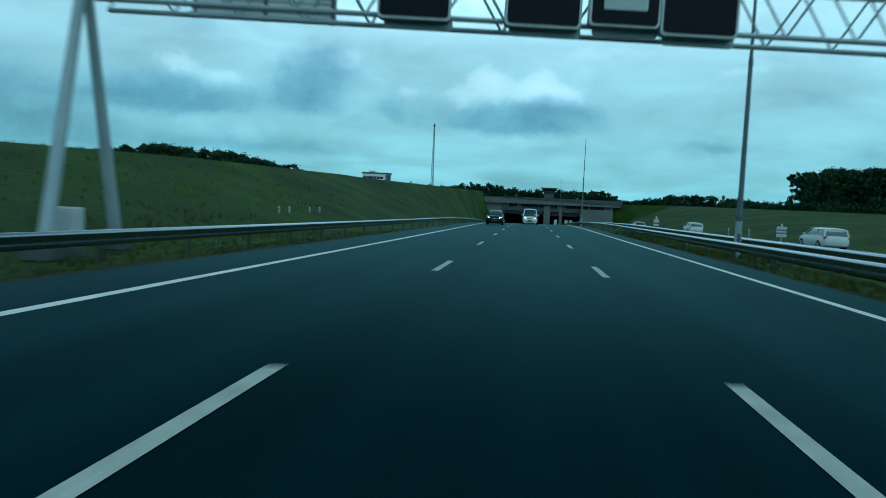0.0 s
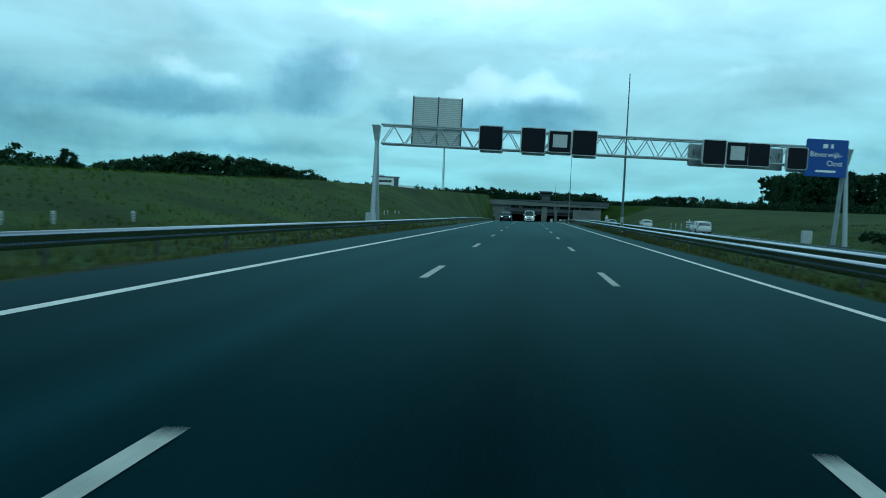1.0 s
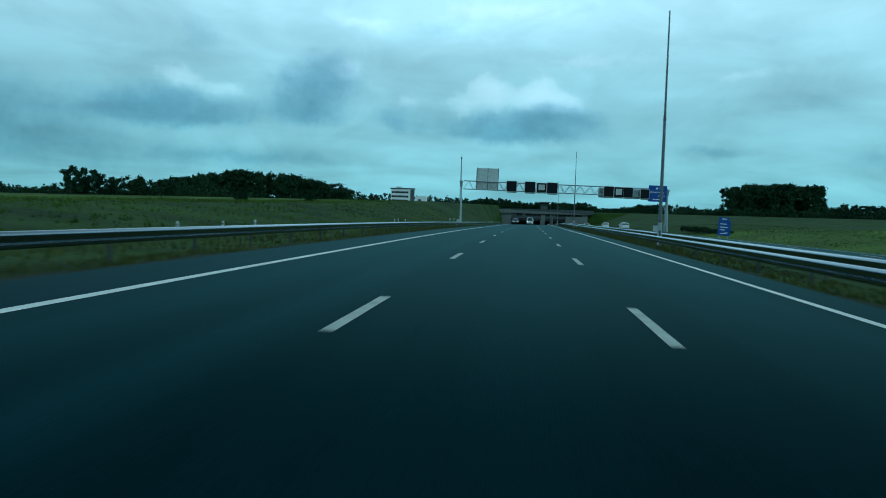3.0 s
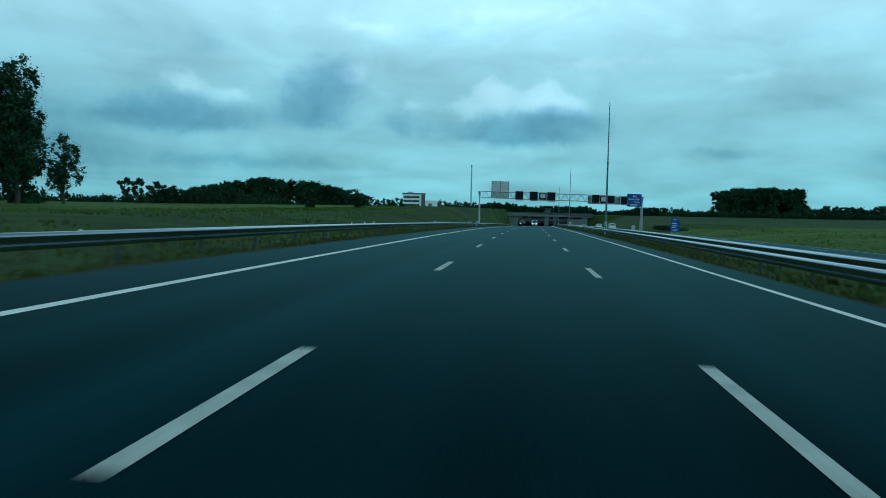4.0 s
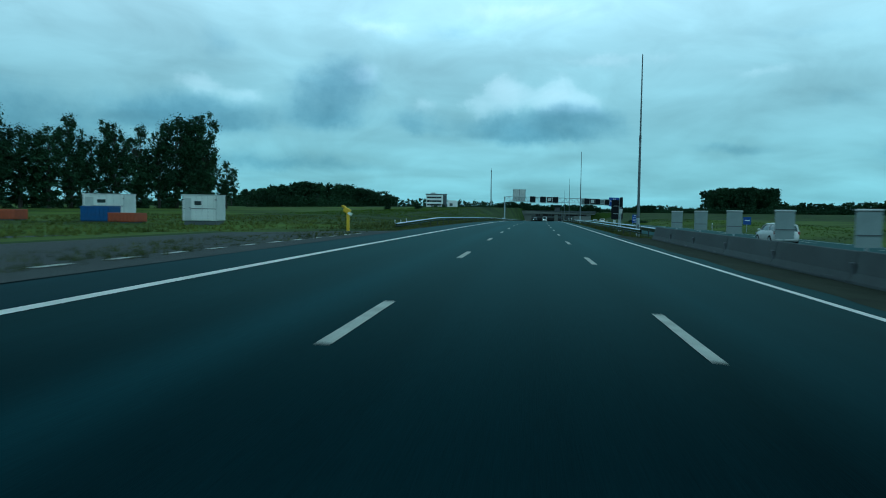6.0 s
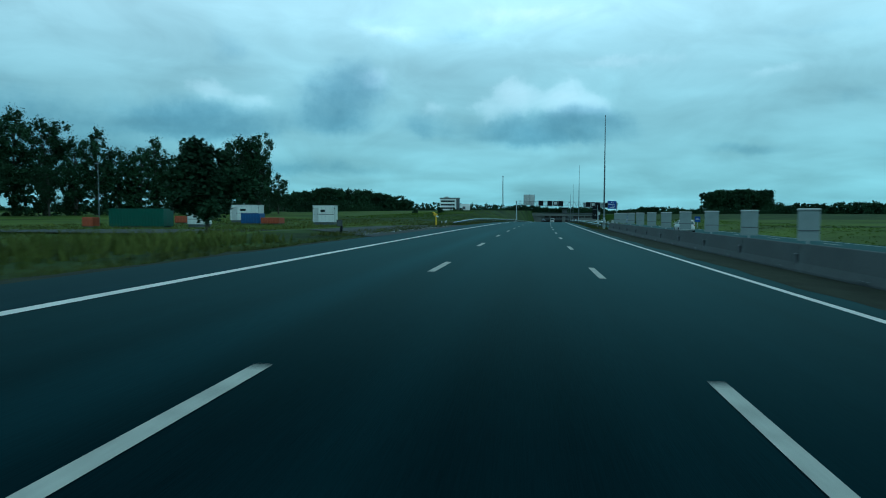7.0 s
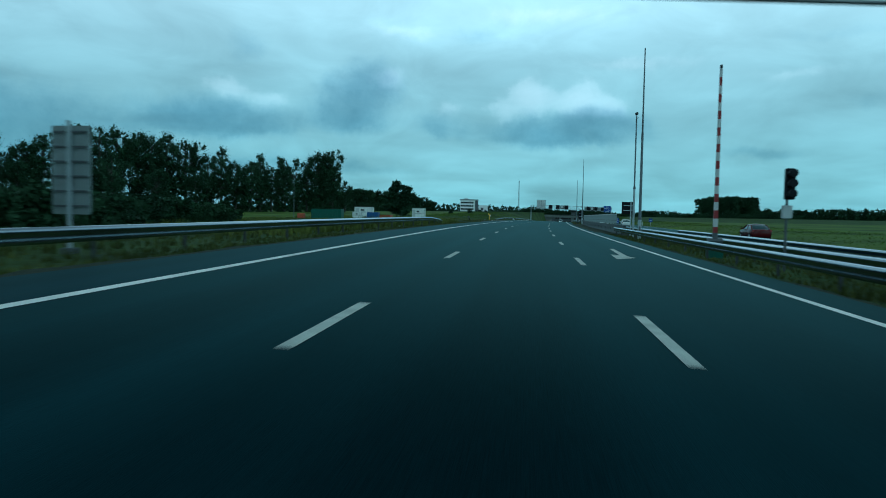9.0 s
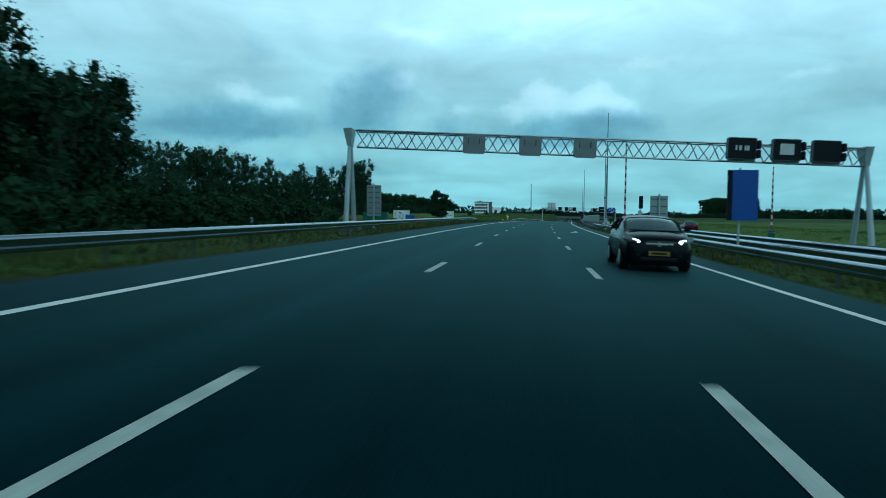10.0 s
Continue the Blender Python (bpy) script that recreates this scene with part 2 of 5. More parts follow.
def asphalt_material():
    """Open asphalt: stone grain, long wheel tracks and dull stains that run with the traffic; its sheen grows at low angles."""
    m = material("asphalt", (0.0080, 0.0178, 0.0228), 0.68, 0, 0.42, 0.55, 90.0, 0.35, 140.0, "UV", (1.0, 0.035, 1.0), (0.0104, 0.0240, 0.0300), 0.1)
    nd, ln = m.node_tree.nodes, m.node_tree.links

    def calc(op, a, b=None):
        n = nd.new("ShaderNodeMath")
        n.operation = op
        for k, v in enumerate((a, b)):
            if isinstance(v, (int, float)):
                n.inputs[k].default_value = v
            elif v is not None:
                ln.new(v, n.inputs[k])
        return n.outputs[0]
    uv = nd.new("ShaderNodeTexCoord").outputs["UV"]
    sep = nd.new("ShaderNodeSeparateXYZ")
    ln.new(uv, sep.inputs[0])
    # polished wheel tracks, strongest in the slow lane, and a bluer hard shoulder of older mix
    tracks = 0.0
    for u, k in ((-4.4, 0.24), (-2.75, 0.55), (-0.95, 0.16), (0.75, 0.14), (2.5, 0.10), (4.1, 0.08)):
        d = calc("DIVIDE", calc("SUBTRACT", sep.outputs[0], u), 0.42)
        tracks = calc("ADD", tracks, calc("MULTIPLY", calc("POWER", 2.718, calc("MULTIPLY", calc("MULTIPLY", d, d), -1.0)), k))
    uneven = nd.new("ShaderNodeTexNoise")
    uneven.inputs["Scale"].default_value = 0.22
    stretch = nd.new("ShaderNodeMapping")
    stretch.inputs["Scale"].default_value = (2.0, 0.12, 1.0)
    ln.new(uv, stretch.inputs[0])
    ln.new(stretch.outputs[0], uneven.inputs["Vector"])
    gain = calc("ADD", calc("MULTIPLY", tracks, calc("ADD", uneven.outputs["Fac"], 0.5)), calc("ADD", 0.78, calc("MULTIPLY", uneven.outputs["Fac"], 0.36)))
    base = nd["Principled BSDF"].inputs["Base Color"]
    scaled = nd.new("ShaderNodeVectorMath")
    scaled.operation = "SCALE"
    ln.new(base.links[0].from_socket, scaled.inputs[0])
    ln.new(gain, scaled.inputs["Scale"])
    shoulder = nd.new("ShaderNodeMix")
    shoulder.data_type = "RGBA"
    ln.new(calc("LESS_THAN", sep.outputs[0], -5.5), shoulder.inputs["Factor"])
    ln.new(scaled.outputs[0], shoulder.inputs["A"])
    old = nd.new("ShaderNodeVectorMath")
    old.operation = "MULTIPLY"
    ln.new(scaled.outputs[0], old.inputs[0])
    old.inputs[1].default_value = (1.1, 0.92, 1.08)
    ln.new(old.outputs[0], shoulder.inputs["B"])
    ln.new(shoulder.outputs["Result"], base)
    lw = nd.new("ShaderNodeLayerWeight")
    lw.inputs[0].default_value = 0.5
    mr = nd.new("ShaderNodeMapRange")
    mr.inputs["From Min"].default_value, mr.inputs["From Max"].default_value = 0.55, 1.0
    ln.new(lw.outputs["Facing"], mr.inputs["Value"])
    cube = nd.new("ShaderNodeMath")
    cube.operation = "POWER"
    ln.new(mr.outputs["Result"], cube.inputs[0])
    cube.inputs[1].default_value = 3.2
    gloss = nd.new("ShaderNodeBsdfGlossy")
    gloss.inputs["Color"].default_value = (0.66, 0.96, 0.97, 1)
    gloss.inputs["Roughness"].default_value = 0.5
    blend = nd.new("ShaderNodeMixShader")
    ln.new(calc("MULTIPLY", cube.outputs[0], 0.155), blend.inputs["Fac"])
    ln.new(nd["Principled BSDF"].outputs[0], blend.inputs[1])
    ln.new(gloss.outputs[0], blend.inputs[2])
    ln.new(blend.outputs[0], nd["Material Output"].inputs["Surface"])
    nd["Principled BSDF"].inputs["Specular IOR Level"].default_value = 0.0
    return m


ASPHALT = asphalt_material()
ASPHALT_OLD = material("worn_grey_asphalt", (0.036, 0.044, 0.044), 0.85, 0, 0.25, 0.6, 60, 0.4, 90)
PAINT = material("road_paint", (0.53, 0.54, 0.49), 0.75, 0, 0.38, 2.5, 28, 0.4, 60, spec=0.2)
EDGE_PAINT = material("fresh_edge_paint", (0.86, 0.85, 0.80), 0.65, 0, 0.16, 1.5, 22, 0.3, 60, spec=0.2)
GRASS = material("grass", (0.017, 0.036, 0.007), 0.9, 0, 0.45, 0.14, 3.0, 0.8, 2.5, tint=(0.050, 0.077, 0.015), spec=0.1)
BLADE = material("grass_blades", (0.032, 0.048, 0.010), 0.85, 0, 0.4, 0.4, 9.0, tint=(0.088, 0.098, 0.026), spec=0.15, island=0.35)
SOIL = material("verge_soil", (0.036, 0.043, 0.029), 0.95, 0, 0.4, 1.2, 25, 0.6, 40, spec=0.1)
STEEL = material("galvanised_steel", (0.25, 0.275, 0.295), 0.35, 0.9, 0.18, 1.2, 30, 0.04, 30)
RAIL = material("galvanised_rail", (0.27, 0.29, 0.33), 0.17, 0.95, 0.08, 0.25, 6)
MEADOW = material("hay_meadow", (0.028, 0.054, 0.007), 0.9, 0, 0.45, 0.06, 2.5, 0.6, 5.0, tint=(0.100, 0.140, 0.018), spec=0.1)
WINDSCREEN = material("windscreen_glass", (0.022, 0.050, 0.056), 0.05, 0, 0.1, 2, 20, spec=1.0)
PAINTED_STEEL = material("grey_painted_steel", (0.34, 0.38, 0.40), 0.5, 0.25, 0.15, 1.5, 25, 0.05, 30)
# dark tone carries the shade on guardrail posts behind their beam
POST_STEEL = material("darkened_post_steel", (0.045, 0.05, 0.055), 0.7, 0.2, 0.2, 2, 30)
MAST_STEEL = material("weathered_mast_steel", (0.13, 0.15, 0.165), 0.55, 0.3, 0.18, 1.2, 25, 0.05, 30)
DARKSTEEL = material("dark_grey_steel", (0.09, 0.10, 0.11), 0.55, 0.3, 0.2, 2, 30)
ALU = material("aluminium_sign_back", (0.26, 0.295, 0.30), 0.5, 0.45, 0.14, 1.5, 18, 0.05, 20)
BLACK = material("matt_black_housing", (0.006, 0.008, 0.012), 0.6, 0, 0.25, 3, 40, spec=0.15)
RIM = material("pale_grey_rim", (0.48, 0.50, 0.50), 0.5, 0, 0.1, 3, 40)
BOARD = material("grey_board", (0.155, 0.175, 0.175), 0.6, 0, 0.14, 2, 25)
PANEL = material("pale_grey_panel", (0.46, 0.48, 0.48), 0.55, 0, 0.12, 3, 30)
BLUE = material("blue_sign_sheeting", (0.007, 0.044, 0.27), 0.4, 0, 0.08, 2, 30)
WHITE = material("white_sheeting", (0.75, 0.76, 0.75), 0.45, 0, 0.06, 3, 30)
GLARE = material("pale_grey_plastic_board", (0.21, 0.25, 0.255), 0.55, 0, 0.14, 2, 25)
CONCRETE = material("concrete", (0.070, 0.081, 0.085), 0.85, 0, 0.28, 0.9, 22, 0.35, 45, rnd=0.10)
PALE_CONCRETE = material("stained_concrete", (0.135, 0.145, 0.135), 0.85, 0, 0.2, 0.25, 6, 0.2, 20)
# near-black colour puts the shade inside the portal into its lining
DARK_INSIDE = material("shade_dark_lining", (0.03, 0.03, 0.03), 0.9, 0, 0.3, 0.5, 8)
LEAF = material("poplar_leaves", (0.019, 0.041, 0.020), 0.6, 0, 0.3, 0.3, 6, tint=(0.040, 0.072, 0.033), spec=0.15, island=0.22)
LEAF_DARK = material("dark_leaves", (0.014, 0.031, 0.016), 0.65, 0, 0.3, 0.3, 6, tint=(0.028, 0.052, 0.024), spec=0.12, island=0.25)
LEAF_FAR = material("far_wood_leaves", (0.017, 0.036, 0.018), 0.75, 0, 0.3, 0.05, 0.6, tint=(0.034, 0.060, 0.027), spec=0.1, island=0.3)
HAY = material("tall_meadow_grass", (0.048, 0.074, 0.013), 0.85, 0, 0.4, 0.15, 5.0, tint=(0.108, 0.122, 0.027), spec=0.15, island=0.3)
BARK = material("bark", (0.050, 0.046, 0.038), 0.9, 0, 0.35, 1.5, 14, 0.6, 20)
RED = material("red_paint", (0.17, 0.008, 0.012), 0.45, 0, 0.12, 3, 30)
YELLOW = material("yellow_paint", (0.62, 0.42, 0.01), 0.5, 0, 0.12, 3, 30)
GREEN_PAINT = material("dark_green_paint", (0.010, 0.068, 0.043), 0.55, 0, 0.2, 1.5, 20)
ORANGE = material("orange_paint", (0.27, 0.060, 0.02), 0.6, 0, 0.25, 2, 20)
BLUE_PAINT = material("faded_blue_paint", (0.02, 0.07, 0.22), 0.6, 0, 0.25, 2, 20)
WHITE_METAL = material("dirty_white_metal", (0.66, 0.68, 0.66), 0.5, 0, 0.14, 1.0, 16)
GLASS = material("dark_window_glass", (0.015, 0.02, 0.022), 0.1, 0, 0.1, 2, 20, spec=0.6)
RUBBER = material("tyre_rubber", (0.010, 0.010, 0.010), 0.9, 0, 0.2, 6, 40, spec=0.1)
CHROME = material("chrome_trim", (0.75, 0.77, 0.78), 0.15, 0.9, 0.05, 4, 40)
LAMP_GLASS = material("headlamp_glass", (0.20, 0.22, 0.23), 0.15, 0.3, 0.2, 6, 40, spec=0.6)
LENS = material("signal_lens", (0.03, 0.03, 0.03), 0.3, 0, 0.2, 8, 40)
HEADLAMP = glow("lit_headlamp", (1.0, 0.98, 0.95), 7.0)
AMBER_PLATE = material("yellow_plate", (0.19, 0.13, 0.010), 0.5, 0, 0.05, 6, 30)


def car_paint(name, c, metal=0.0, spec=0.22):
    return material(name, c, 0.2, metal, 0.06, 2, 60, spec=spec)


# ---- helpers for meshes ----
def part(name, bm, mat, parent=None, label=""):
    """Link a bmesh as one mesh object under a thing or a part."""
    me = bpy.data.meshes.new(name)
    bm.to_mesh(me)
    bm.free()
    if mat:
        me.materials.append(mat)
    ob = new(name, me)
    if parent:
        ob.parent = parent
    return tagged(ob, label)


def raw(name, vs, fs, mat, parent=None, smooth=False):
    me = bpy.data.meshes.new(name)
    me.from_pydata([tuple(v) for v in vs], [], fs)
    if smooth:
        me.polygons.foreach_set("use_smooth", [True] * len(fs))
    me.materials.append(mat)
    ob = new(name, me)
    if parent:
        ob.parent = parent
    return ob


def share(ob, name, parent, m):
    """Another object on the same mesh."""
    o = new(name, ob.data)
    o.parent = parent
    o.matrix_basis = m
    return o


def thing(name, m, label, category, group="", kind=""):
    ob = new(name)
    ob.empty_display_size = 0.3
    ob.matrix_basis = m
    return tagged(ob, label, category, group, kind)


def box(bm, x, y, z, lx, ly, lz, bevel=0.0, turn=None):
    """A box centred at x, y with its foot at z."""
    m = Matrix.Translation((x, y, z + lz / 2))
    if turn is not None:
        m = m @ turn
    g = bmesh.ops.create_cube(bm, size=1.0, matrix=m @ Matrix.Diagonal((lx, ly, lz, 1)))
    if bevel:
        es = list({e for v in g["verts"] for e in v.link_edges})
        bmesh.ops.bevel(bm, geom=es, offset=bevel, segments=1, affect="EDGES")
    return bm


def boxed(x, y, z, lx, ly, lz, bevel=0.0, turn=None):
    return box(bmesh.new(), x, y, z, lx, ly, lz, bevel, turn)


def tube(bm, a, b, ra, rb=None, seg=10, cap=True):
    """A tapered round bar from a to b."""
    a, b = Vector(a), Vector(b)
    d = b - a
    m = Matrix.Translation((a + b) / 2) @ d.to_track_quat("Z", "Y").to_matrix().to_4x4()
    bmesh.ops.create_cone(bm, cap_ends=cap, segments=seg, radius1=ra, radius2=ra if rb is None else rb, depth=d.length, matrix=m)
    return bm


def tubed(a, b, ra, rb=None, seg=10):
    return tube(bmesh.new(), a, b, ra, rb, seg)


def plate_round(w, h, d, r, seg=4):
    """An upright board of width w, height h and depth d with rounded corners, centred on x, y, with its foot at 0."""
    bm = bmesh.new()
    pts = []
    for cx, cz, a0 in ((w / 2 - r, r, -90), (w / 2 - r, h - r, 0), (-w / 2 + r, h - r, 90), (-w / 2 + r, r, 180)):
        for i in range(seg + 1):
            a = radians(a0 + 90 * i / seg)
            pts.append((cx + r * math.cos(a), cz + r * math.sin(a)))
    f = bm.faces.new([bm.verts.new((px, -d / 2, pz)) for px, pz in pts])
    g = bmesh.ops.extrude_face_region(bm, geom=[f])
    bmesh.ops.translate(bm, verts=[v for v in g["geom"] if isinstance(v, bmesh.types.BMVert)], vec=(0, d, 0))
    bmesh.ops.recalc_face_normals(bm, faces=bm.faces)
    return bm


def strip(name, s0, s1, prof, mat, step=4.0, parent=None, uv=False, smooth=False):
    """A band along the road; prof is a row of (u, z), or a function of s that gives one."""
    n = max(2, int((s1 - s0) / step) + 1)
    vs, fs, ss = [], [], []
    for i in range(n):
        s = s0 + (s1 - s0) * i / (n - 1)
        p = prof(s) if callable(prof) else prof
        k = len(p)
        for u, z in p:
            vs.append(R(s, u, z))
            ss.append((u, s))
    for i in range(n - 1):
        for j in range(k - 1):
            a = i * k + j
            fs.append((a, a + k, a + k + 1, a + 1))
    ob = raw(name, vs, fs, mat, parent, smooth)
    if uv:
        lay = ob.data.uv_layers.new(name="metres")
        idx = np.zeros(len(ob.data.loops), dtype=np.int32)
        ob.data.loops.foreach_get("vertex_index", idx)
        lay.data.foreach_set("uv", np.array(ss, dtype=np.float32)[idx].ravel())
    return ob


def lettering(text, size, mat, parent, m, name="lettering"):
    cu = bpy.data.curves.new(name, "FONT")
    cu.body, cu.size, cu.align_x, cu.align_y, cu.extrude = text, size, "CENTER", "CENTER", 0.004
    tmp = new("tmp_text", cu)
    bpy.context.view_layer.update()
    me = bpy.data.meshes.new_from_object(tmp)
    bpy.data.objects.remove(tmp)
    me.materials.clear()
    me.materials.append(mat)
    ob = new(name, me)
    ob.parent, ob.matrix_basis = parent, m
    return ob


# ---- ground ----
PORTAL_S = -222.0


def ground_profile(s):
    """Rows of (u, world z) across the land at s."""
    c = centre(s)
    zr = lambda u: c.z + cross(s) * min(max(u, -12), 9)
    left = float(np.interp(s, [-330, -220, -97, -50, -30, 0, 35, 100, 150, 220, 330], [4.6, 4.7, 4.4, 3.8, 3.3, 2.8, 2.5, 1.8, 1.3, 1.4, 1.6]))
    right = float(np.interp(s, [-330, -220, -150, -90, 0, 100, 200, 330], [3.2, 2.6, 1.3, 0.7, 1.0, 1.1, 1.2, 1.2]))
    if s < PORTAL_S - 1.0:
        deep = c.z - 0.6 if s > PORTAL_S - 40 else 2.6
        return [(-150, 4.6), (-45, 4.6), (-28, 4.4), (-14, 3.6), (-10.2, 3.0)] + [(u, deep) for u in (-9.4, -7.15, 6.05, 7.3, 9.2, 10.8, 22.8)] + [(25.0, 1.7), (32, 2.2), (45, 2.6), (150, 2.6)]
    crest_u = float(np.interp(s, [-224, -190, -110], [-15.5, -20.0, -28.0]))
    pave = 1.0 if 164 < s < 198 else 0.0
    return [(-150, 0.6 * left + 0.9), (-45, left), (crest_u, left if s < 120 else min(left, zr(-12) + 0.25)), (max(-14, crest_u + 4.0), zr(-12) - 0.42 + 0.3 * pave), (-10.2, zr(-10.2) - 0.30 + 0.2 * pave),
            (-8.8, zr(-8.8) - 0.24 + 0.2 * pave), (-7.15, zr(-7.15) - 0.03), (6.05, zr(6.05) - 0.03), (7.3, zr(7.3) - 0.16), (9.2, zr(9) - 0.2),
            (10.8, zr(9) - 0.40), (22.8, zr(9) - 0.40), (25.5, zr(9) - 0.6), (32, 0.5 * (zr(9) + right)), (45, right), (150, right + 0.2)]


def build_ground():
    ss = [-3000, -1200, -600, -330] + [float(v) for v in np.arange(-320, -262, 4.0)] + [-262.1, -261.9] + [float(v) for v in np.arange(-258, -223, 4.0)] + [-223.1, -222.9] + [float(v) for v in np.arange(-220, 740, 4.0)] + [1000, 2500]
    vs, fs, k = [], [], 18
    for s in ss:
        q = min(max(s, S0 + 1), S1 - 4)
        c, th = centre(q), head(q)
        ext = Vector((math.sin(th), -math.cos(th), 0)) * (s - q)
        row = ground_profile(q)
        left, right = c + ext, c + ext
        vs.append((left.x - 2600, -s, 1.2))
        for j, (u, z) in enumerate(row):
            # the road bed stays under the asphalt
            vs.append((c.x + ext.x + u * math.cos(th), c.y + ext.y + u * math.sin(th), z))
        vs.append((right.x + 2600, -s, 1.0))
    for i in range(len(ss) - 1):
        for j in range(k - 1):
            a = i * k + j
            fs.append((a, a + k, a + k + 1, a + 1))
    ob = raw("ground", vs, fs, GRASS, smooth=True)
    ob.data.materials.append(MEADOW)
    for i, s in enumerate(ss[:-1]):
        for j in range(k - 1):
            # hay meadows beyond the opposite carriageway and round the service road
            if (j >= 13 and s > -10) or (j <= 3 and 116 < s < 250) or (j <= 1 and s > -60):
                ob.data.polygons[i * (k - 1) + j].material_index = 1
    return tagged(ob, "rough green grassland with banks and verges", "ground", kind="structure")


build_ground()

# ---- carriageways and their markings ----
EDGE_L, DASH_L, DASH_R, EDGE_R = -5.40, -1.957, 1.614, 4.977
road = tagged(strip("road", -300, 700, [(-7.2, 0), (-5.4, 0), (-1.9, 0), (1.6, 0), (5.0, 0), (6.1, 0)], ASPHALT, 4.0, uv=True), "dark grey asphalt motorway carriageway with three lanes", "road", kind="structure")
far_road = tagged(strip("road", -300, 700, [(11.0, -0.34), (14.6, -0.34), (18.2, -0.34), (22.7, -0.34)], ASPHALT, 4.0, uv=True), "dark grey asphalt of the opposite carriageway", "road", kind="structure")
strip("edge_line", -300, 700, [(EDGE_L - 0.10, 0.006), (EDGE_L + 0.10, 0.006)], EDGE_PAINT, 4.0, road)
strip("edge_line", -300, 700, [(EDGE_R - 0.09, 0.006), (EDGE_R + 0.09, 0.006)], EDGE_PAINT, 4.0, road)
strip("edge_line", -300, 700, [(13.5, -0.334), (13.65, -0.334)], PAINT, 4.0, far_road)
strip("edge_line", -300, 700, [(22.0, -0.334), (22.15, -0.334)], PAINT, 4.0, far_road)


def dash_mesh(w, l):
    """A painted bar with slightly ragged ends; y runs back along the road."""
    rng = random.Random(4)
    bm = bmesh.new()
    xs = [-w / 2 + w * i / 5 for i in range(6)]
    near = [bm.verts.new((x, rng.uniform(0, 0.03), 0)) for x in xs]
    far = [bm.verts.new((x, l - rng.uniform(0, 0.03), 0)) for x in xs]
    for i in range(5):
        bm.faces.new((near[i], near[i + 1], far[i + 1], far[i]))
    return bm


first = None
for u, off in ((DASH_L, -4.30), (DASH_R, -4.78)):
    for k in range(-19, 33):
        s = off + 12 * k + 3.0
        th = math.atan(float(np.interp(s - 1.5, GRADE_S, GRADE)))
        m = FR(s, u, 0.007) @ Matrix.Rotation(-th, 4, "X") @ Matrix.Rotation(cross(s), 4, "Y").inverted()
        if first is None:
            first = part("lane_dash", dash_mesh(0.15, 3.0), PAINT, road)
            first.matrix_basis = m
        else:
            share(first, "lane_dash", road, m)
for k in range(-19, 33):
    for u in (17.0, 20.4):
        share(first, "lane_dash", far_road, FR(12 * k, u, -0.333))

# merge arrow in the lane beside the median
ARROW = [(-0.09, 0.0), (0.09, 0.0), (-0.06, 5.2), (0.12, 5.9), (-0.65, 7.2), (-0.56, 4.6), (-0.27, 4.8)]
bm = bmesh.new()
bm.faces.new([bm.verts.new((x, -y, 0)) for x, y in ARROW])
bmesh.ops.triangulate(bm, faces=bm.faces)
bmesh.ops.recalc_face_normals(bm, faces=bm.faces)
part("merge_arrow", bm, PAINT, road).matrix_basis = FR(263.6, 3.55, 0.010) @ Matrix.Rotation(0.0325, 4, "Y")

# the service road that leaves the carriageway, with its short block markings
SIDE = [(160, -7.0), (199, -7.0), (196, -9.0), (190, -13.0), (186, -24.0), (180, -48.0), (173, -48.0), (172, -24.0), (169, -12.0), (165, -9.0)]


def side_z(s, u):
    c = centre(s)
    row = ground_profile(s)
    return float(np.interp(u, [p[0] for p in row], [p[1] for p in row])) + 0.05


bm = bmesh.new()
ring = []
for s, u in SIDE:
    p = R(s, u)
    ring.append(bm.verts.new((p.x, p.y, max(side_z(s, u), p.z - 0.006 if u > -8 else p.z - 0.03 if u > -12 else -9))))
bm.faces.new(ring)
bmesh.ops.triangulate(bm, faces=bm.faces)
bmesh.ops.recalc_face_normals(bm, faces=bm.faces)
side_road = tagged(part("side_road", bm, ASPHALT_OLD), "worn pale grey asphalt service road joining the carriageway", "road", kind="structure")
block = part("block_mark", dash_mesh(0.2, 0.9), PAINT, side_road)
block.matrix_basis = FR(167.3, -7.75, 0.012)
for s in np.arange(169.2, 197, 1.95):
    share(block, "block_mark", side_road, FR(float(s), -7.75 - 0.01 * (s - 167), 0.012))
strip("verge_soil", 148, 231, lambda s: [(5.62 + 0.08 * math.sin(s * 0.7) + 0.05 * math.sin(s * 1.9), 0.004), (6.1, 0.006), (7.98, -0.08)], SOIL, 1.0, road)
tagged(strip("gutter_edge", -220, 700, lambda s: [(-7.95 - 0.16 * math.sin(s * 0.9) - 0.12 * math.sin(s * 2.3), -0.085), (-7.55, -0.028), (-7.15, -0.004)], SOIL, 1.0), "dusty soil edge between asphalt and grass", "verge", kind="structure")
tagged(strip("gutter_edge", -220, 700, lambda s: [(6.05, -0.004), (6.45 + 0.12 * math.sin(s * 0.8) + 0.1 * math.sin(s * 2.1), -0.05)], SOIL, 1.0), "dusty soil edge between asphalt and grass", "verge", kind="structure")


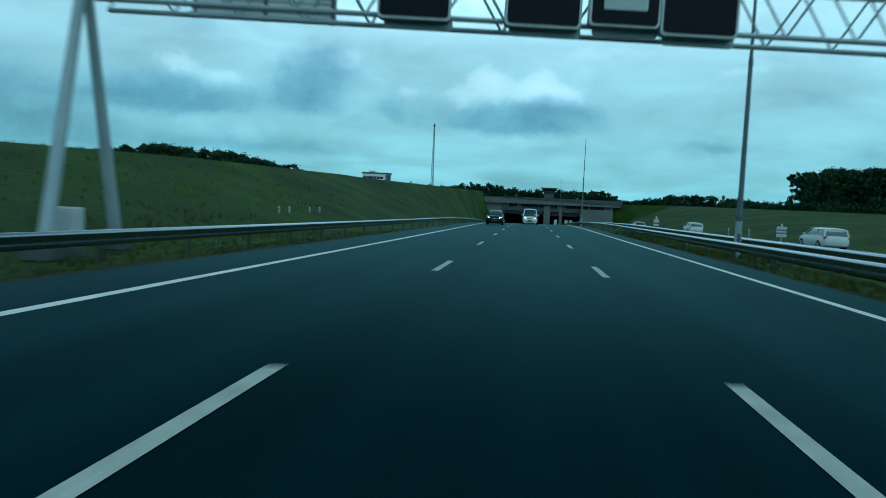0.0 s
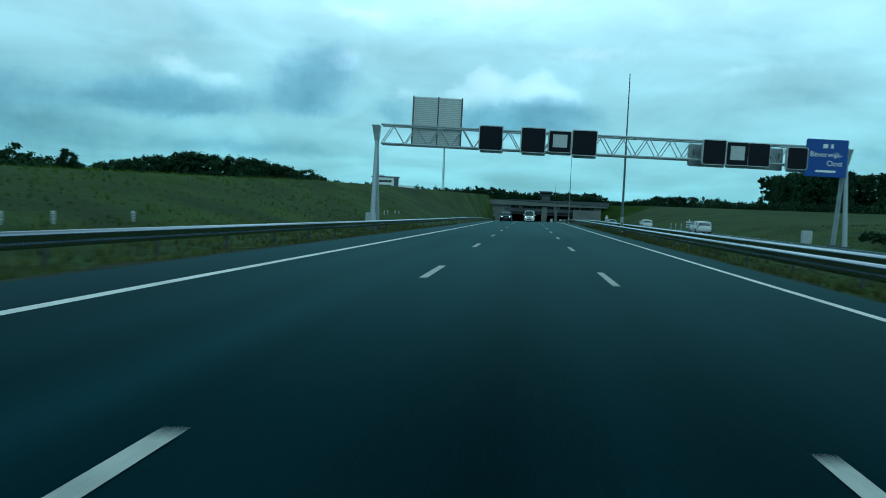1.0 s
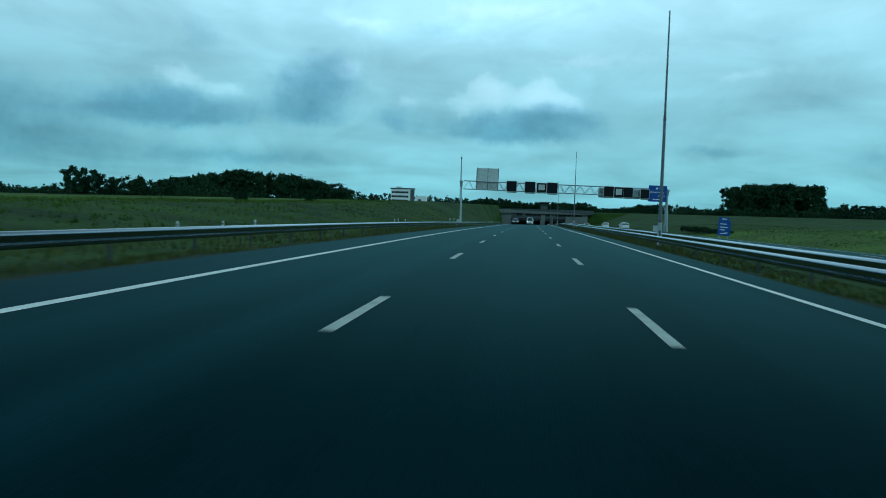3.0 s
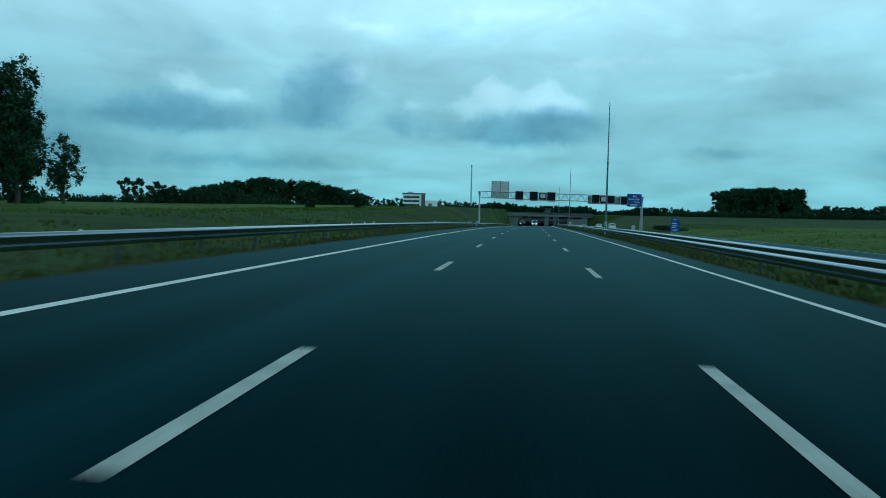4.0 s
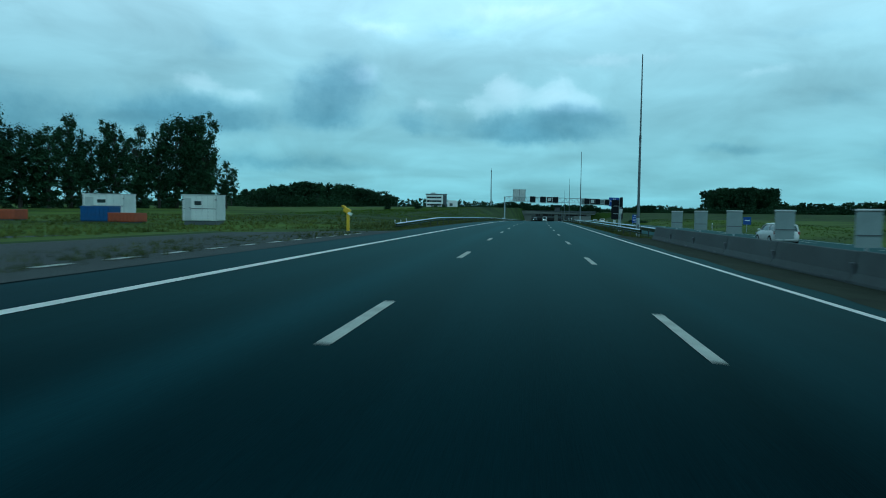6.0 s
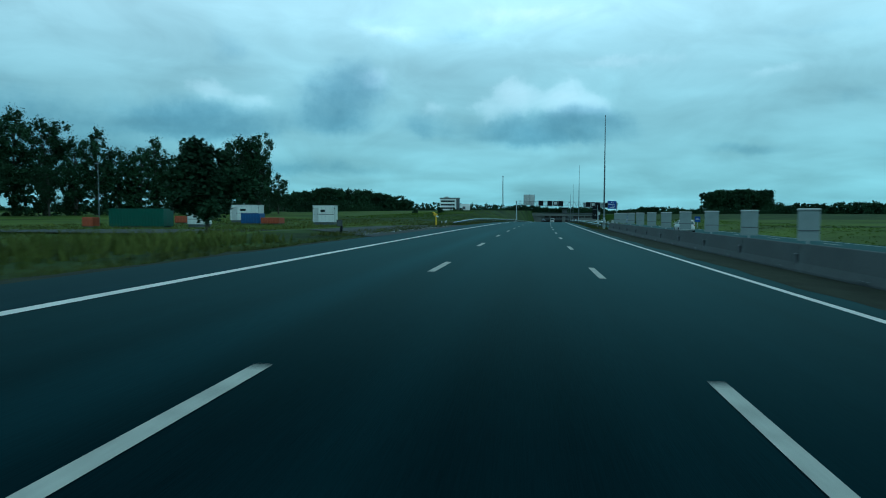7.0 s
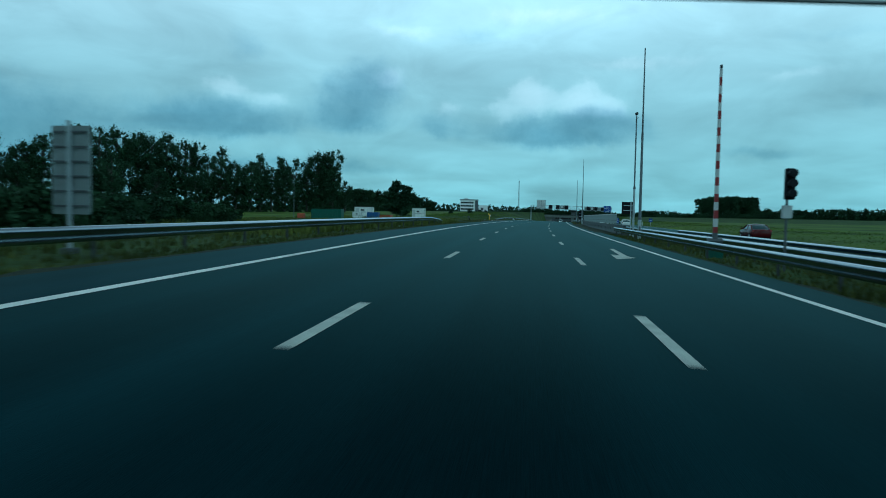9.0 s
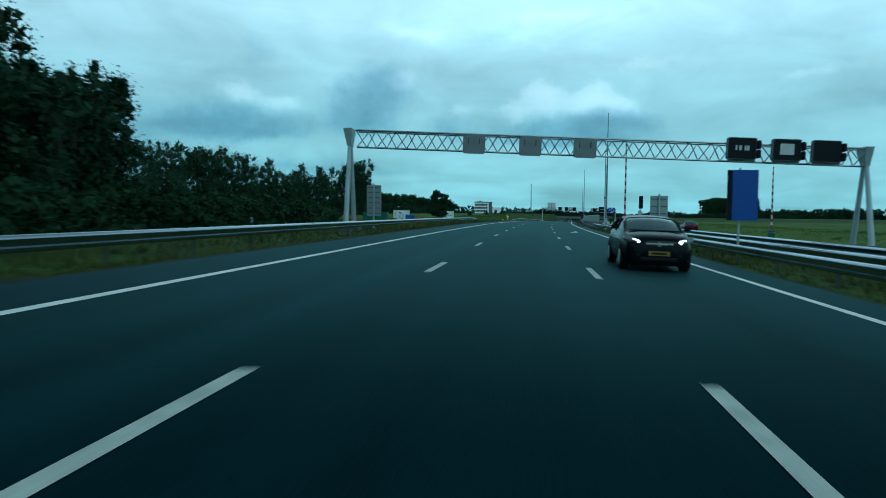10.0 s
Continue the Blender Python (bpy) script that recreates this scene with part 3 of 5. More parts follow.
# ---- crash barriers ----
def w_beam(u, top, side, depth=0.09, h=0.34):
    """The waved steel band, seen from the road on the side given (+1: road at larger u)."""
    b = top - h
    pts = [(0, top), (0.55, top - 0.012), (0.9, top - 0.045), (1.0, top - 0.085), (0.75, top - 0.13), (0.45, top - 0.18), (0.42, top - 0.215), (0.46, top - 0.24), (0.44, top - 0.27), (0.36, b + 0.04), (0.25, b + 0.015), (0, b)]
    pts = [(u + side * depth * a, z) for a, z in pts] + [(u - side * 0.012, b), (u - side * 0.012, top), (u, top)]
    return pts


POST = None


def guardrail(s0, s1, u, top, ground, side, label, flare=None, both=False, spacing=4.0):
    t = thing("guardrail", Matrix.Identity(4), label, "guardrail", "steel guardrails along the motorway")

    def off(s):
        """How far the ends bend out and dip."""
        if flare is None:
            return 0.0, 0.0
        d = (flare - s) if flare == s1 else (s - flare)
        k = max(0.0, 1 - max(d, 0.0) / 16.0)
        return -side * 1.0 * k * k, -0.42 * k ** 1.5

    def prof(sd):
        return lambda s: [(x + off(s)[0], z + off(s)[1]) for x, z in w_beam(u + sd * 0.09, top, sd)]
    strip("beam", s0, s1, prof(side), RAIL, 2.0, t, smooth=True)
    if both:
        strip("beam", s0, s1, prof(-side), RAIL, 4.0, t, smooth=True)
    global POST
    for s in np.arange(s0 + 1.0, s1, spacing):
        s = float(s)
        du, dz = off(s)
        m = FR(s, u + du, ground)
        if POST is None:
            bm = boxed(0, 0, -0.35, 0.08, 0.055, 1.05 + 0.02, 0.008)
            box(bm, 0, 0, 0.50, 0.16, 0.09, 0.14, 0.01)
            POST = part("post", bm, POST_STEEL, t)
            POST.matrix_basis = m @ Matrix.Translation((0, 0, dz))
        else:
            share(POST, "post", t, m @ Matrix.Translation((0, 0, dz)))
    return t


guardrail(-218, 146.5, -9.3, 0.54, -0.24, 1, "grey galvanised steel guardrail on posts along the outer verge", flare=146.5)
guardrail(217.5, 344, -9.3, 0.53, -0.24, 1, "grey galvanised steel guardrail starting past the service road", flare=217.5)
guardrail(-218, 149, 7.35, 0.55, -0.18, -1, "grey galvanised steel guardrail along the median")
guardrail(230.6, 344, 7.35, 0.55, -0.18, -1, "grey galvanised steel guardrail continuing after concrete barriers")
guardrail(231, 344, 12.7, 0.50, -0.36, 1, "grey galvanised steel guardrail in the wide median", both=True)
guardrail(-218, 344, 9.35, 0.58, -0.20, 1, "grey galvanised steel guardrail along the opposite carriageway", both=True)


# ---- concrete median barriers with grey boards ----
def barrier_element(length):
    prof = [(-0.32, -0.12), (-0.32, 0.06), (-0.20, 0.26), (-0.11, 0.80), (-0.09, 0.82), (0.09, 0.82), (0.11, 0.80), (0.20, 0.26), (0.32, 0.06), (0.32, -0.12)]
    bm = bmesh.new()
    g = 0.035
    a = [bm.verts.new((x, g, z)) for x, z in prof]
    b = [bm.verts.new((x, length - g, z)) for x, z in prof]
    n = len(prof)
    for i in range(n - 1):
        bm.faces.new((a[i], a[i + 1], b[i + 1], b[i]))
    bm.faces.new(a[::-1])
    bm.faces.new(b)
    bmesh.ops.recalc_face_normals(bm, faces=bm.faces)
    return bm


BAR_L = 5.75
bar0 = None
for k in range(14):
    s = 230.05 - BAR_L * k
    m = FR(s, 8.2, -0.08) @ Matrix.Rotation(0.03, 4, "Y")
    if bar0 is None:
        bar0 = thing("concrete_barrier", m, "grey weathered concrete barrier element standing in the median", "barrier", "concrete median barrier elements")
        part("body", barrier_element(BAR_L), CONCRETE, bar0)
        part("drain_hole", boxed(-0.235, 1.2, 0.02, 0.17, 0.5, 0.09), DARKSTEEL, bar0)
        part("joint_cover", boxed(-0.20, 0.0, 0.14, 0.10, 0.24, 0.40, 0.02, Matrix.Rotation(-0.17, 4, "Y")), DARKSTEEL, bar0, "dark steel coupling at the joint")
    else:
        copy_thing(bar0, m)
board0 = None
for k in range(12):
    m = FR(218.5 - BAR_L * k, 8.34, 0.74)
    if board0 is None:
        board0 = thing("glare_board", m, "pale grey board on a stub post above the barrier", "board", "grey boards above the concrete barrier")
        part("panel", plate_round(0.62, 0.95, 0.05, 0.03, 2), GLARE, board0).matrix_basis = Matrix.Translation((0, 0, 0.10))
        part("post", boxed(0, 0.05, 0, 0.06, 0.05, 1.0), PAINTED_STEEL, board0)
        part("crossbar", boxed(0, -0.03, 0.40, 0.60, 0.03, 0.03), DARKSTEEL, board0)
        part("cap", boxed(0, 0, 1.02, 0.66, 0.12, 0.06, 0.02), RIM, board0, "paler cap along the top")
    else:
        copy_thing(board0, m)


# ---- tall light masts in the median ----
def light_mast(h):
    t = thing("light_mast", Matrix.Identity(4), "tall tapered grey steel light mast standing in the median", "mast", "tall light masts in the median")
    part("base", tubed((0, 0, -0.3), (0, 0, 1.6), 0.14, 0.13, 12), PAINTED_STEEL, t)
    part("shaft", tubed((0, 0, 1.6), (0, 0, h * 0.55), 0.11, 0.085, 12), MAST_STEEL, t)
    part("top_shaft", tubed((0, 0, h * 0.55), (0, 0, h), 0.07, 0.04, 10), MAST_STEEL, t)
    part("collar", tubed((0, 0, 1.5), (0, 0, 1.68), 0.15, 0.13, 12), DARKSTEEL, t)
    part("collar", tubed((0, 0, h * 0.54), (0, 0, h * 0.56), 0.097, 0.085, 12), DARKSTEEL, t)
    part("door", boxed(0, -0.135, 0.5, 0.11, 0.03, 0.5, 0.01), DARKSTEEL, t)
    return t


mast0 = light_mast(14.2)
mast0.matrix_basis = FR(-28.0, 8.3, -0.2)
for s in (-112.0, -196.0, 58.4, 141.3, 239.7):
    copy_thing(mast0, FR(s, 8.3 if s < 0 else 8.15, -0.2))

# camera pole
t = thing("camera_pole", FR(235.0, 8.3, -0.2), "thin grey pole with a traffic camera on top", "pole")
part("base", tubed((0, 0, -0.2), (0, 0, 4.1), 0.085, 0.085, 12), PAINTED_STEEL, t)
part("pole", tubed((0, 0, 4.1), (0, 0, 9.9), 0.065, 0.05, 10), MAST_STEEL, t)
part("collar", tubed((0, 0, 4.0), (0, 0, 4.2), 0.12, 0.09, 12), DARKSTEEL, t)
c = part("camera_housing", boxed(0, -0.08, 9.95, 0.20, 0.42, 0.20, 0.03), BLACK, t)
part("lens", tubed((0, -0.29, 10.05), (0, -0.36, 10.05), 0.07, 0.07, 12), LENS, c)
part("bracket", tubed((0, 0, 9.7), (0.16, 0, 9.75), 0.03, 0.03, 8), DARKSTEEL, t)


# ---- raised striped barrier arms ----
def boom(h, first_colour, second_colour, n):
    t = thing("barrier_boom", Matrix.Identity(4), "raised red and white striped barrier boom on a green base", "barrier", "raised striped barrier booms")
    part("drive_box", boxed(0, 0, 0, 0.62, 0.45, 0.55, 0.04), GREEN_PAINT, t, "dark green drive housing")
    part("pivot", tubed((-0.3, 0, 0.75), (0.3, 0, 0.75), 0.12, 0.12, 12), DARKSTEEL, t)
    part("bracket", boxed(0, 0, 0.5, 0.2, 0.16, 0.6, 0.02), DARKSTEEL, t)
    z0 = 1.0
    step = (h - z0) / n
    for i in range(n):
        w = 0.18 - 0.085 * i / n
        part("stripe", boxed(0, 0, z0 + i * step, w, 0.09, step), first_colour if i % 2 == 0 else second_colour, t)
    part("tip_lamp", boxed(0, -0.02, h, 0.10, 0.10, 0.16, 0.02), BLACK, t)
    return t


boom(7.9, RED, RIM, 20).matrix_basis = FR(262.5, 7.9, -0.2)
boom(7.0, RED, RIM, 18).matrix_basis = FR(252.0, 23.4, -0.5)


# ---- traffic lights and dark message boards ----
def signal_head(parent, x, y, z):
    h = part("signal_head", boxed(x, y, z, 0.29, 0.22, 0.98, 0.03), BLACK, parent)
    for i in range(3):
        zz = z + 0.17 + 0.32 * i
        part("visor", tubed((x, y - 0.1, zz), (x, y - 0.34, zz + 0.02), 0.12, 0.13, 12), BLACK, h)
        part("lens", tubed((x, y - 0.10, zz), (x, y - 0.125, zz), 0.11, 0.11, 12), LENS, h)


t = thing("traffic_light", FR(269.5, 8.25, -0.2), "black three-lamp traffic light on a grey post", "traffic light", "median traffic lights")
part("post", tubed((0, 0, -0.2), (0, 0, 2.5), 0.04, 0.04, 10), DARKSTEEL, t)
part("control_box", boxed(0, -0.02, 1.75, 0.30, 0.14, 0.42, 0.02), RIM, t)
signal_head(t, 0.05, -0.05, 2.35)
t = thing("traffic_light", FR(126.0, 8.62, -0.2), "black traffic light with grey box on a post", "traffic light", "median traffic lights")
part("post", tubed((0, 0, -0.2), (0, 0, 2.6), 0.05, 0.05, 10), PAINTED_STEEL, t)
part("control_box", boxed(-0.02, -0.1, 1.85, 0.32, 0.14, 0.45, 0.02), RIM, t)
signal_head(t, 0.0, -0.05, 2.5)


def dark_board(m, w, h, z, label):
    t = thing("message_board", m, label, "sign", "dark median message boards")
    part("panel", plate_round(w, h, 0.10, 0.04, 3), BLACK, t).matrix_basis = Matrix.Translation((0, 0, z))
    for zz in (0.28, 0.68):
        part("rail", boxed(0, -0.075, z + h * zz, w * 0.72, 0.05, 0.045), RIM, t)
    part("post", boxed(w * 0.19, -0.14, -0.3, 0.11, 0.08, z + h + 0.35, 0.01), PAINTED_STEEL, t)
    return t


dark_board(FR(125.8, 8.26, -0.2), 1.12, 1.95, 1.25, "tall black sign board seen from behind on a grey post")
dark_board(FR(230.5, 8.40, -0.2), 1.10, 1.08, 1.95, "black square sign board on a grey post")


# ---- route signs ----
def sign_back(m, w, h, z, label, posts=1, rails=4):
    """Back of a road sign: sheet with cross rails on its posts."""
    t = thing("road_sign", m, label, "road sign", "road signs seen from behind")
    part("sheet", plate_round(w, h, 0.03, 0.05, 3), ALU, t).matrix_basis = Matrix.Translation((0, 0, z))
    for i in range(rails):
        part("rail", boxed(0, -0.04, z + h * (i + 0.5) / rails, w * 0.86, 0.05, 0.05), DARKSTEEL, t)
    for i in range(posts):
        x = 0 if posts == 1 else -w * 0.32 + w * 0.64 * i / (posts - 1)
        part("post", tubed((x, -0.10, -0.4), (x, -0.10, z + h + 0.12), 0.06, 0.06, 10), PAINTED_STEEL, t)
        part("foot", boxed(x, -0.10, -0.25, 0.34, 0.34, 0.4, 0.03), CONCRETE, t)
    return t


sign_back(FR(276.2, -11.45, -0.35), 1.05, 2.25, 1.0, "large grey sign back with cross rails beside the guardrail", 1, 6)
sign_back(FR(279.4, 8.05, -0.2), 1.10, 1.85, 1.20, "grey sign back with cross rails in the median", 1, 4)

t = thing("direction_sign", FR(13.0, 24.2, -0.55), "blue direction sign with white lettering and arrow", "road sign")
LEAN = Matrix.Rotation(radians(2.5), 4, "Y")
part("panel", plate_round(1.5, 1.85, 0.05, 0.06, 3), BLUE, t).matrix_basis = Matrix.Translation((0, 0, 0.45)) @ LEAN
part("header", plate_round(1.25, 0.40, 0.05, 0.05, 3), BLUE, t).matrix_basis = Matrix.Translation((-0.02, 0, 2.32)) @ LEAN
for zz, ww, x in ((2.46, 0.55, 0.0), (1.85, 0.80, -0.1), (1.45, 0.95, 0.0), (1.12, 0.60, -0.2)):
    part("text_bar", boxed(x, -0.035, zz, ww, 0.012, 0.10, 0, LEAN), WHITE, t)
bm = bmesh.new()
bm.faces.new([bm.verts.new((x, 0, z)) for x, z in ((-0.45, 0.0), (0.20, 0.06), (0.20, 0.14), (0.50, 0.03), (0.22, -0.08), (-0.45, -0.07))])
part("arrow", bm, WHITE, t).matrix_basis = Matrix.Translation((0, -0.045, 0.76))
for x in (-0.5, 0.5):
    part("post", tubed((x, 0.08, -0.3), (x, 0.08, 2.2), 0.06, 0.06, 10), PAINTED_STEEL, t)

t = thing("direction_sign", FR(104.0, 27.0, -0.5), "small blue road sign on a post beyond the opposite carriageway", "road sign")
part("panel", plate_round(0.95, 0.95, 0.04, 0.04, 3), BLUE, t).matrix_basis = Matrix.Translation((0, 0, 1.0))
part("text_bar", boxed(0, -0.03, 1.45, 0.6, 0.012, 0.14), WHITE, t)
part("post", tubed((0, 0.06, -0.3), (0, 0.06, 1.9), 0.05, 0.05, 10), PAINTED_STEEL, t)

t = thing("direction_sign", FR(295.5, 8.62, -0.2), "tall plain blue sign panel with dark edge on a post", "road sign")
part("panel", plate_round(1.0, 2.05, 0.10, 0.05, 3), BLUE, t).matrix_basis = Matrix.Translation((0.08, 0, 1.62))
part("side_panel", boxed(-0.50, 0.06, 1.62, 0.17, 0.14, 2.05, 0.02), BLACK, t, "dark side box of the sign")
part("post", tubed((-0.10, 0.10, -0.3), (-0.10, 0.10, 3.76), 0.045, 0.045, 10), PAINTED_STEEL, t)


def on_bank(s, u):
    p = R(s, u)
    row = ground_profile(s)
    return Matrix.Translation((p.x, p.y, float(np.interp(u, [q[0] for q in row], [q[1] for q in row])))) @ Matrix.Rotation(head(s), 4, "Z")


# small white chevron posts and markers
def marker(m, h, label, w=0.30):
    t = thing("marker_post", m, label, "marker post", "white marker posts")
    part("post", boxed(0, 0, -0.2, 0.07, 0.05, h * 0.5 + 0.25), PAINTED_STEEL, t)
    part("plate", plate_round(w, h * 0.62, 0.03, 0.03, 2), RIM, t).matrix_basis = Matrix.Translation((0, 0, h * 0.38))
    part("stripe", boxed(0, -0.02, h * 0.58, w * 0.96, 0.012, h * 0.07), DARKSTEEL, t)
    part("stripe", boxed(0, -0.02, h * 0.76, w * 0.96, 0.012, h * 0.07), DARKSTEEL, t)
    part("cap", boxed(0, 0, h, 0.12, 0.05, h * 0.16, 0.02), WHITE, t)
    return t


marker(FR(-62.0, 21.8, -0.5), 1.5, "white striped marker sign beside the opposite carriageway", 0.85)
marker(FR(-55.0, 9.9, -0.3), 1.45, "white striped marker sign in the median", 0.42)
for s, u in ((-44, -17.0), (-46, -17.0), (-50.5, -17.0), (-53, -17.0), (15, -17.0), (12.5, -17.0), (7.5, -17.0), (60, -17.0), (65.0, -16.8), (70.0, -16.8), (110, -16.5), (121, -15.0), (122.6, -15.3)):
    marker(on_bank(s, u), 0.42, "small pale marker post standing in the grass", 0.14)
for s in (96.0, 107.0, -80.0, -84.0, -88.0):
    marker(FR(s, 24.6, -0.6), 1.0, "small white reflector post in the grass", 0.12)


# ---- gantries ----
def leg_pair(t, x, top, spread, foot):
    """An A-shaped pair of tapered legs that stand apart along the road, with their head."""
    for sy in (-1, 1):
        part("leg", tubed((x, sy * spread, foot), (x, sy * 0.16, top + 0.1), 0.18, 0.13, 12), PAINTED_STEEL, t)
        part("plinth", boxed(x, sy * spread, foot - 0.35, 0.75, 0.75, 0.55, 0.04), CONCRETE, t, "concrete plinth")
    bm = bmesh.new()
    vs = [bm.verts.new(v) for v in ((-0.15, -0.28, 0), (0.15, -0.28, 0), (0.15, 0.28, 0), (-0.15, 0.28, 0), (-0.24, -0.62, 1.2), (0.34, -0.62, 1.2), (0.34, 0.62, 1.2), (-0.24, 0.62, 1.2))]
    for f in ((3, 2, 1, 0), (4, 5, 6, 7), (0, 1, 5, 4), (1, 2, 6, 5), (2, 3, 7, 6), (3, 0, 4, 7)):
        bm.faces.new([vs[i] for i in f])
    bmesh.ops.bevel(bm, geom=bm.edges[:], offset=0.03, segments=1, affect="EDGES")
    part("head", bm, PAINTED_STEEL, t).matrix_basis = Matrix.Translation((x, 0, top - 0.05)) @ Matrix.Rotation(0 if x < 0 else math.pi, 4, "Z")


def truss(t, x0, x1, z0, z1, tilt, bays, chords, r=0.075, steel=None):
    """A lattice beam between x0 and x1, along the beam's own line: chords are (y, low or high)."""
    for y, hi in chords:
        part("chord", tubed((x0, y, z1 if hi else z0), (x1, y, z1 if hi else z0), r, r, 8), steel or STEEL, t).matrix_basis = tilt
    faces = [(a, b) for a in chords for b in chords if a < b and (a[1] != b[1]) and not (len(chords) == 4 and a[0] != b[0])]
    made = {}
    for a, b in faces:
        for i in range(bays):
            xa, xb = x0 + (x1 - x0) * i / bays, x0 + (x1 - x0) * (i + 1) / bays
            xm = (xa + xb) / 2
            for sgn, p, q in ((0, (0, a), (xm - xa, b)), (1, (xm - xa, b), (xb - xa, a))):
                key = (a, b, sgn)
                P = [Vector((v[0], v[1][0], z1 if v[1][1] else z0)) for v in (p, q)]
                if key not in made:
                    made[key] = part("diagonal", tubed(P[0], P[1], 0.035, 0.035, 6), steel or STEEL, t)
                    made[key].matrix_basis = tilt @ Matrix.Translation((xa, 0, 0))
                else:
                    share(made[key], "diagonal", t, tilt @ Matrix.Translation((xa, 0, 0)))
    tops = [c for c in chords if c[1]]
    if len(tops) == 2:
        ya, yb = tops[0][0], tops[1][0]
        tie = None
        for i in range(bays + 1):
            x = x0 + (x1 - x0) * i / bays
            if tie is None:
                tie = part("tie", tubed((0, ya, z1), (0, yb, z1), 0.03, 0.03, 6), STEEL, t)
                tie.matrix_basis = tilt @ Matrix.Translation((x, 0, 0))
            else:
                share(tie, "tie", t, tilt @ Matrix.Translation((x, 0, 0)))


def lane_signal(m, w, h, lit=False, back=False, rim=None, panel=(0.62, 0.58), label="black square lane signal with pale rim hanging on the gantry"):
    """A square matrix signal: rim, dark face, backing board below."""
    t = thing("lane_signal", m, label, "lane signal", "lane signals on the gantries")
    part("housing", plate_round(w, h, 0.30, 0.12, 4), rim or (RIM if not back else ALU), t)
    if back:
        part("backing_board", plate_round(w * 0.96, h * 0.45, 0.05, 0.10, 3), rim or ALU, t).matrix_basis = Matrix.Translation((0, -0.18, -0.06))
        for sx in (-1, 1):
            part("clamp", boxed(sx * w * 0.25, -0.20, h * 0.5, 0.07, 0.08, 0.40, 0.02), DARKSTEEL, t)
    else:
        part("face", plate_round(w * 0.93, h * 0.93, 0.04, 0.09, 4), BLACK, t).matrix_basis = Matrix.Translation((0, -0.155, h * 0.035))
        part("lower_plate", plate_round(w * 0.95, 0.30, 0.05, 0.10, 3), ALU, t).matrix_basis = Matrix.Translation((0.10, 0.22, -0.16))
    if lit:
        part("pale_panel", plate_round(w * panel[0], h * panel[1], 0.03, 0.03, 2), PANEL, t, "pale grey inner panel").matrix_basis = Matrix.Translation((0, -0.185, h * (0.53 - panel[1] / 2)))
    return t


# first gantry
A, B = R(-15.9, -11.7), R(-20.0, 23.4)
ANG = math.atan2(B.y - A.y, B.x - A.x)
LEN = math.hypot(B.x - A.x, B.y - A.y)
G1 = Matrix.Translation((A.x, A.y, A.z + 0.05)) @ Matrix.Rotation(ANG, 4, "Z")
TILT1 = Matrix.Rotation(radians(0.9), 4, "Y")
t = thing("gantry", G1, "grey steel lattice gantry on A-shaped legs spanning both carriageways", "gantry", "sign gantries over the motorway")
leg_pair(t, 0.0, 6.35, 1.75, 0.0)
leg_pair(t, LEN, 5.8, 0.8, -0.5)
truss(t, 0.25, LEN - 0.25, 6.15, 7.55, TILT1, 20, [(-0.55, False), (-0.55, True), (0.55, False), (0.55, True)], 0.07, PAINTED_STEEL)
for s, u, z in ((-15.6, -11.95, 0.1), (-23.0, 22.2, -0.1)):
    cab = thing("control_cabinet", FR(s, u, z), "pale grey control cabinet beside the gantry legs", "cabinet", "roadside control cabinets")
    part("body", boxed(0, 0, -0.2, 0.72, 0.45, 1.05, 0.04), RIM, cab)
    part("door", boxed(0, -0.235, 0.0, 0.60, 0.03, 0.75, 0.01), PANEL, cab)
    part("plinth", boxed(0, 0, -0.6, 0.8, 0.55, 0.42), CONCRETE, cab)


def on_g1(x, z, y=-0.75):
    return G1 @ TILT1 @ Matrix.Translation((x, y, z))


t = thing("route_board", on_g1(4.35, 6.15, 0.72), "large grey ribbed sign board seen from behind above the gantry", "road sign")
part("sheet", plate_round(3.85, 3.75, 0.03, 0.05, 2), PANEL, t)
rib = part("rib", boxed(0, -0.03, 0, 3.75, 0.05, 0.06), WHITE_METAL, t)
rib.matrix_basis = Matrix.Translation((0, 0, 0.1))
for i in range(1, 26):
    share(rib, "rib", t, Matrix.Translation((0, 0, 0.1 + 0.142 * i)))
for x in (-1.85, 0.05, 1.85):
    part("stile", boxed(x, -0.08, -0.05, 0.09, 0.08, 3.85), DARKSTEEL, t)
part("foot_rail", boxed(0, -0.12, 0.0, 3.9, 0.12, 0.10), PAINTED_STEEL, t)
for x, z, w, h, lit in ((8.45, 6.02, 1.80, 1.84, False), (11.6, 6.00, 1.86, 1.88, False), (13.58, 6.12, 1.72, 1.62, True), (15.4, 5.98, 1.88, 1.90, False),
                        (25.05, 5.82, 1.74, 1.86, False), (26.75, 5.84, 1.68, 1.76, True), (28.35, 5.84, 1.66, 1.76, False), (31.2, 5.78, 1.55, 1.66, False)):
    lane_signal(on_g1(x, z - 0.02), w, h, lit, False, None, (0.62, 0.58), "black lane signal with pale inner panel on the gantry" if lit else "black square lane signal with pale rim hanging on the gantry")
for x in (24.2, 30.0):
    lane_signal(on_g1(x, 5.75, 0.35), 1.3, 1.6, False, True, None, (0.6, 0.6), "grey back of a lane signal on the gantry")
t = thing("direction_sign", on_g1(33.35, 5.35, -0.85), "large blue direction sign with white place name on the gantry", "road sign")
part("panel", plate_round(3.1, 2.75, 0.06, 0.08, 3), BLUE, t)
part("back_frame", boxed(0, 0.08, 0.2, 2.8, 0.08, 2.3), DARKSTEEL, t)
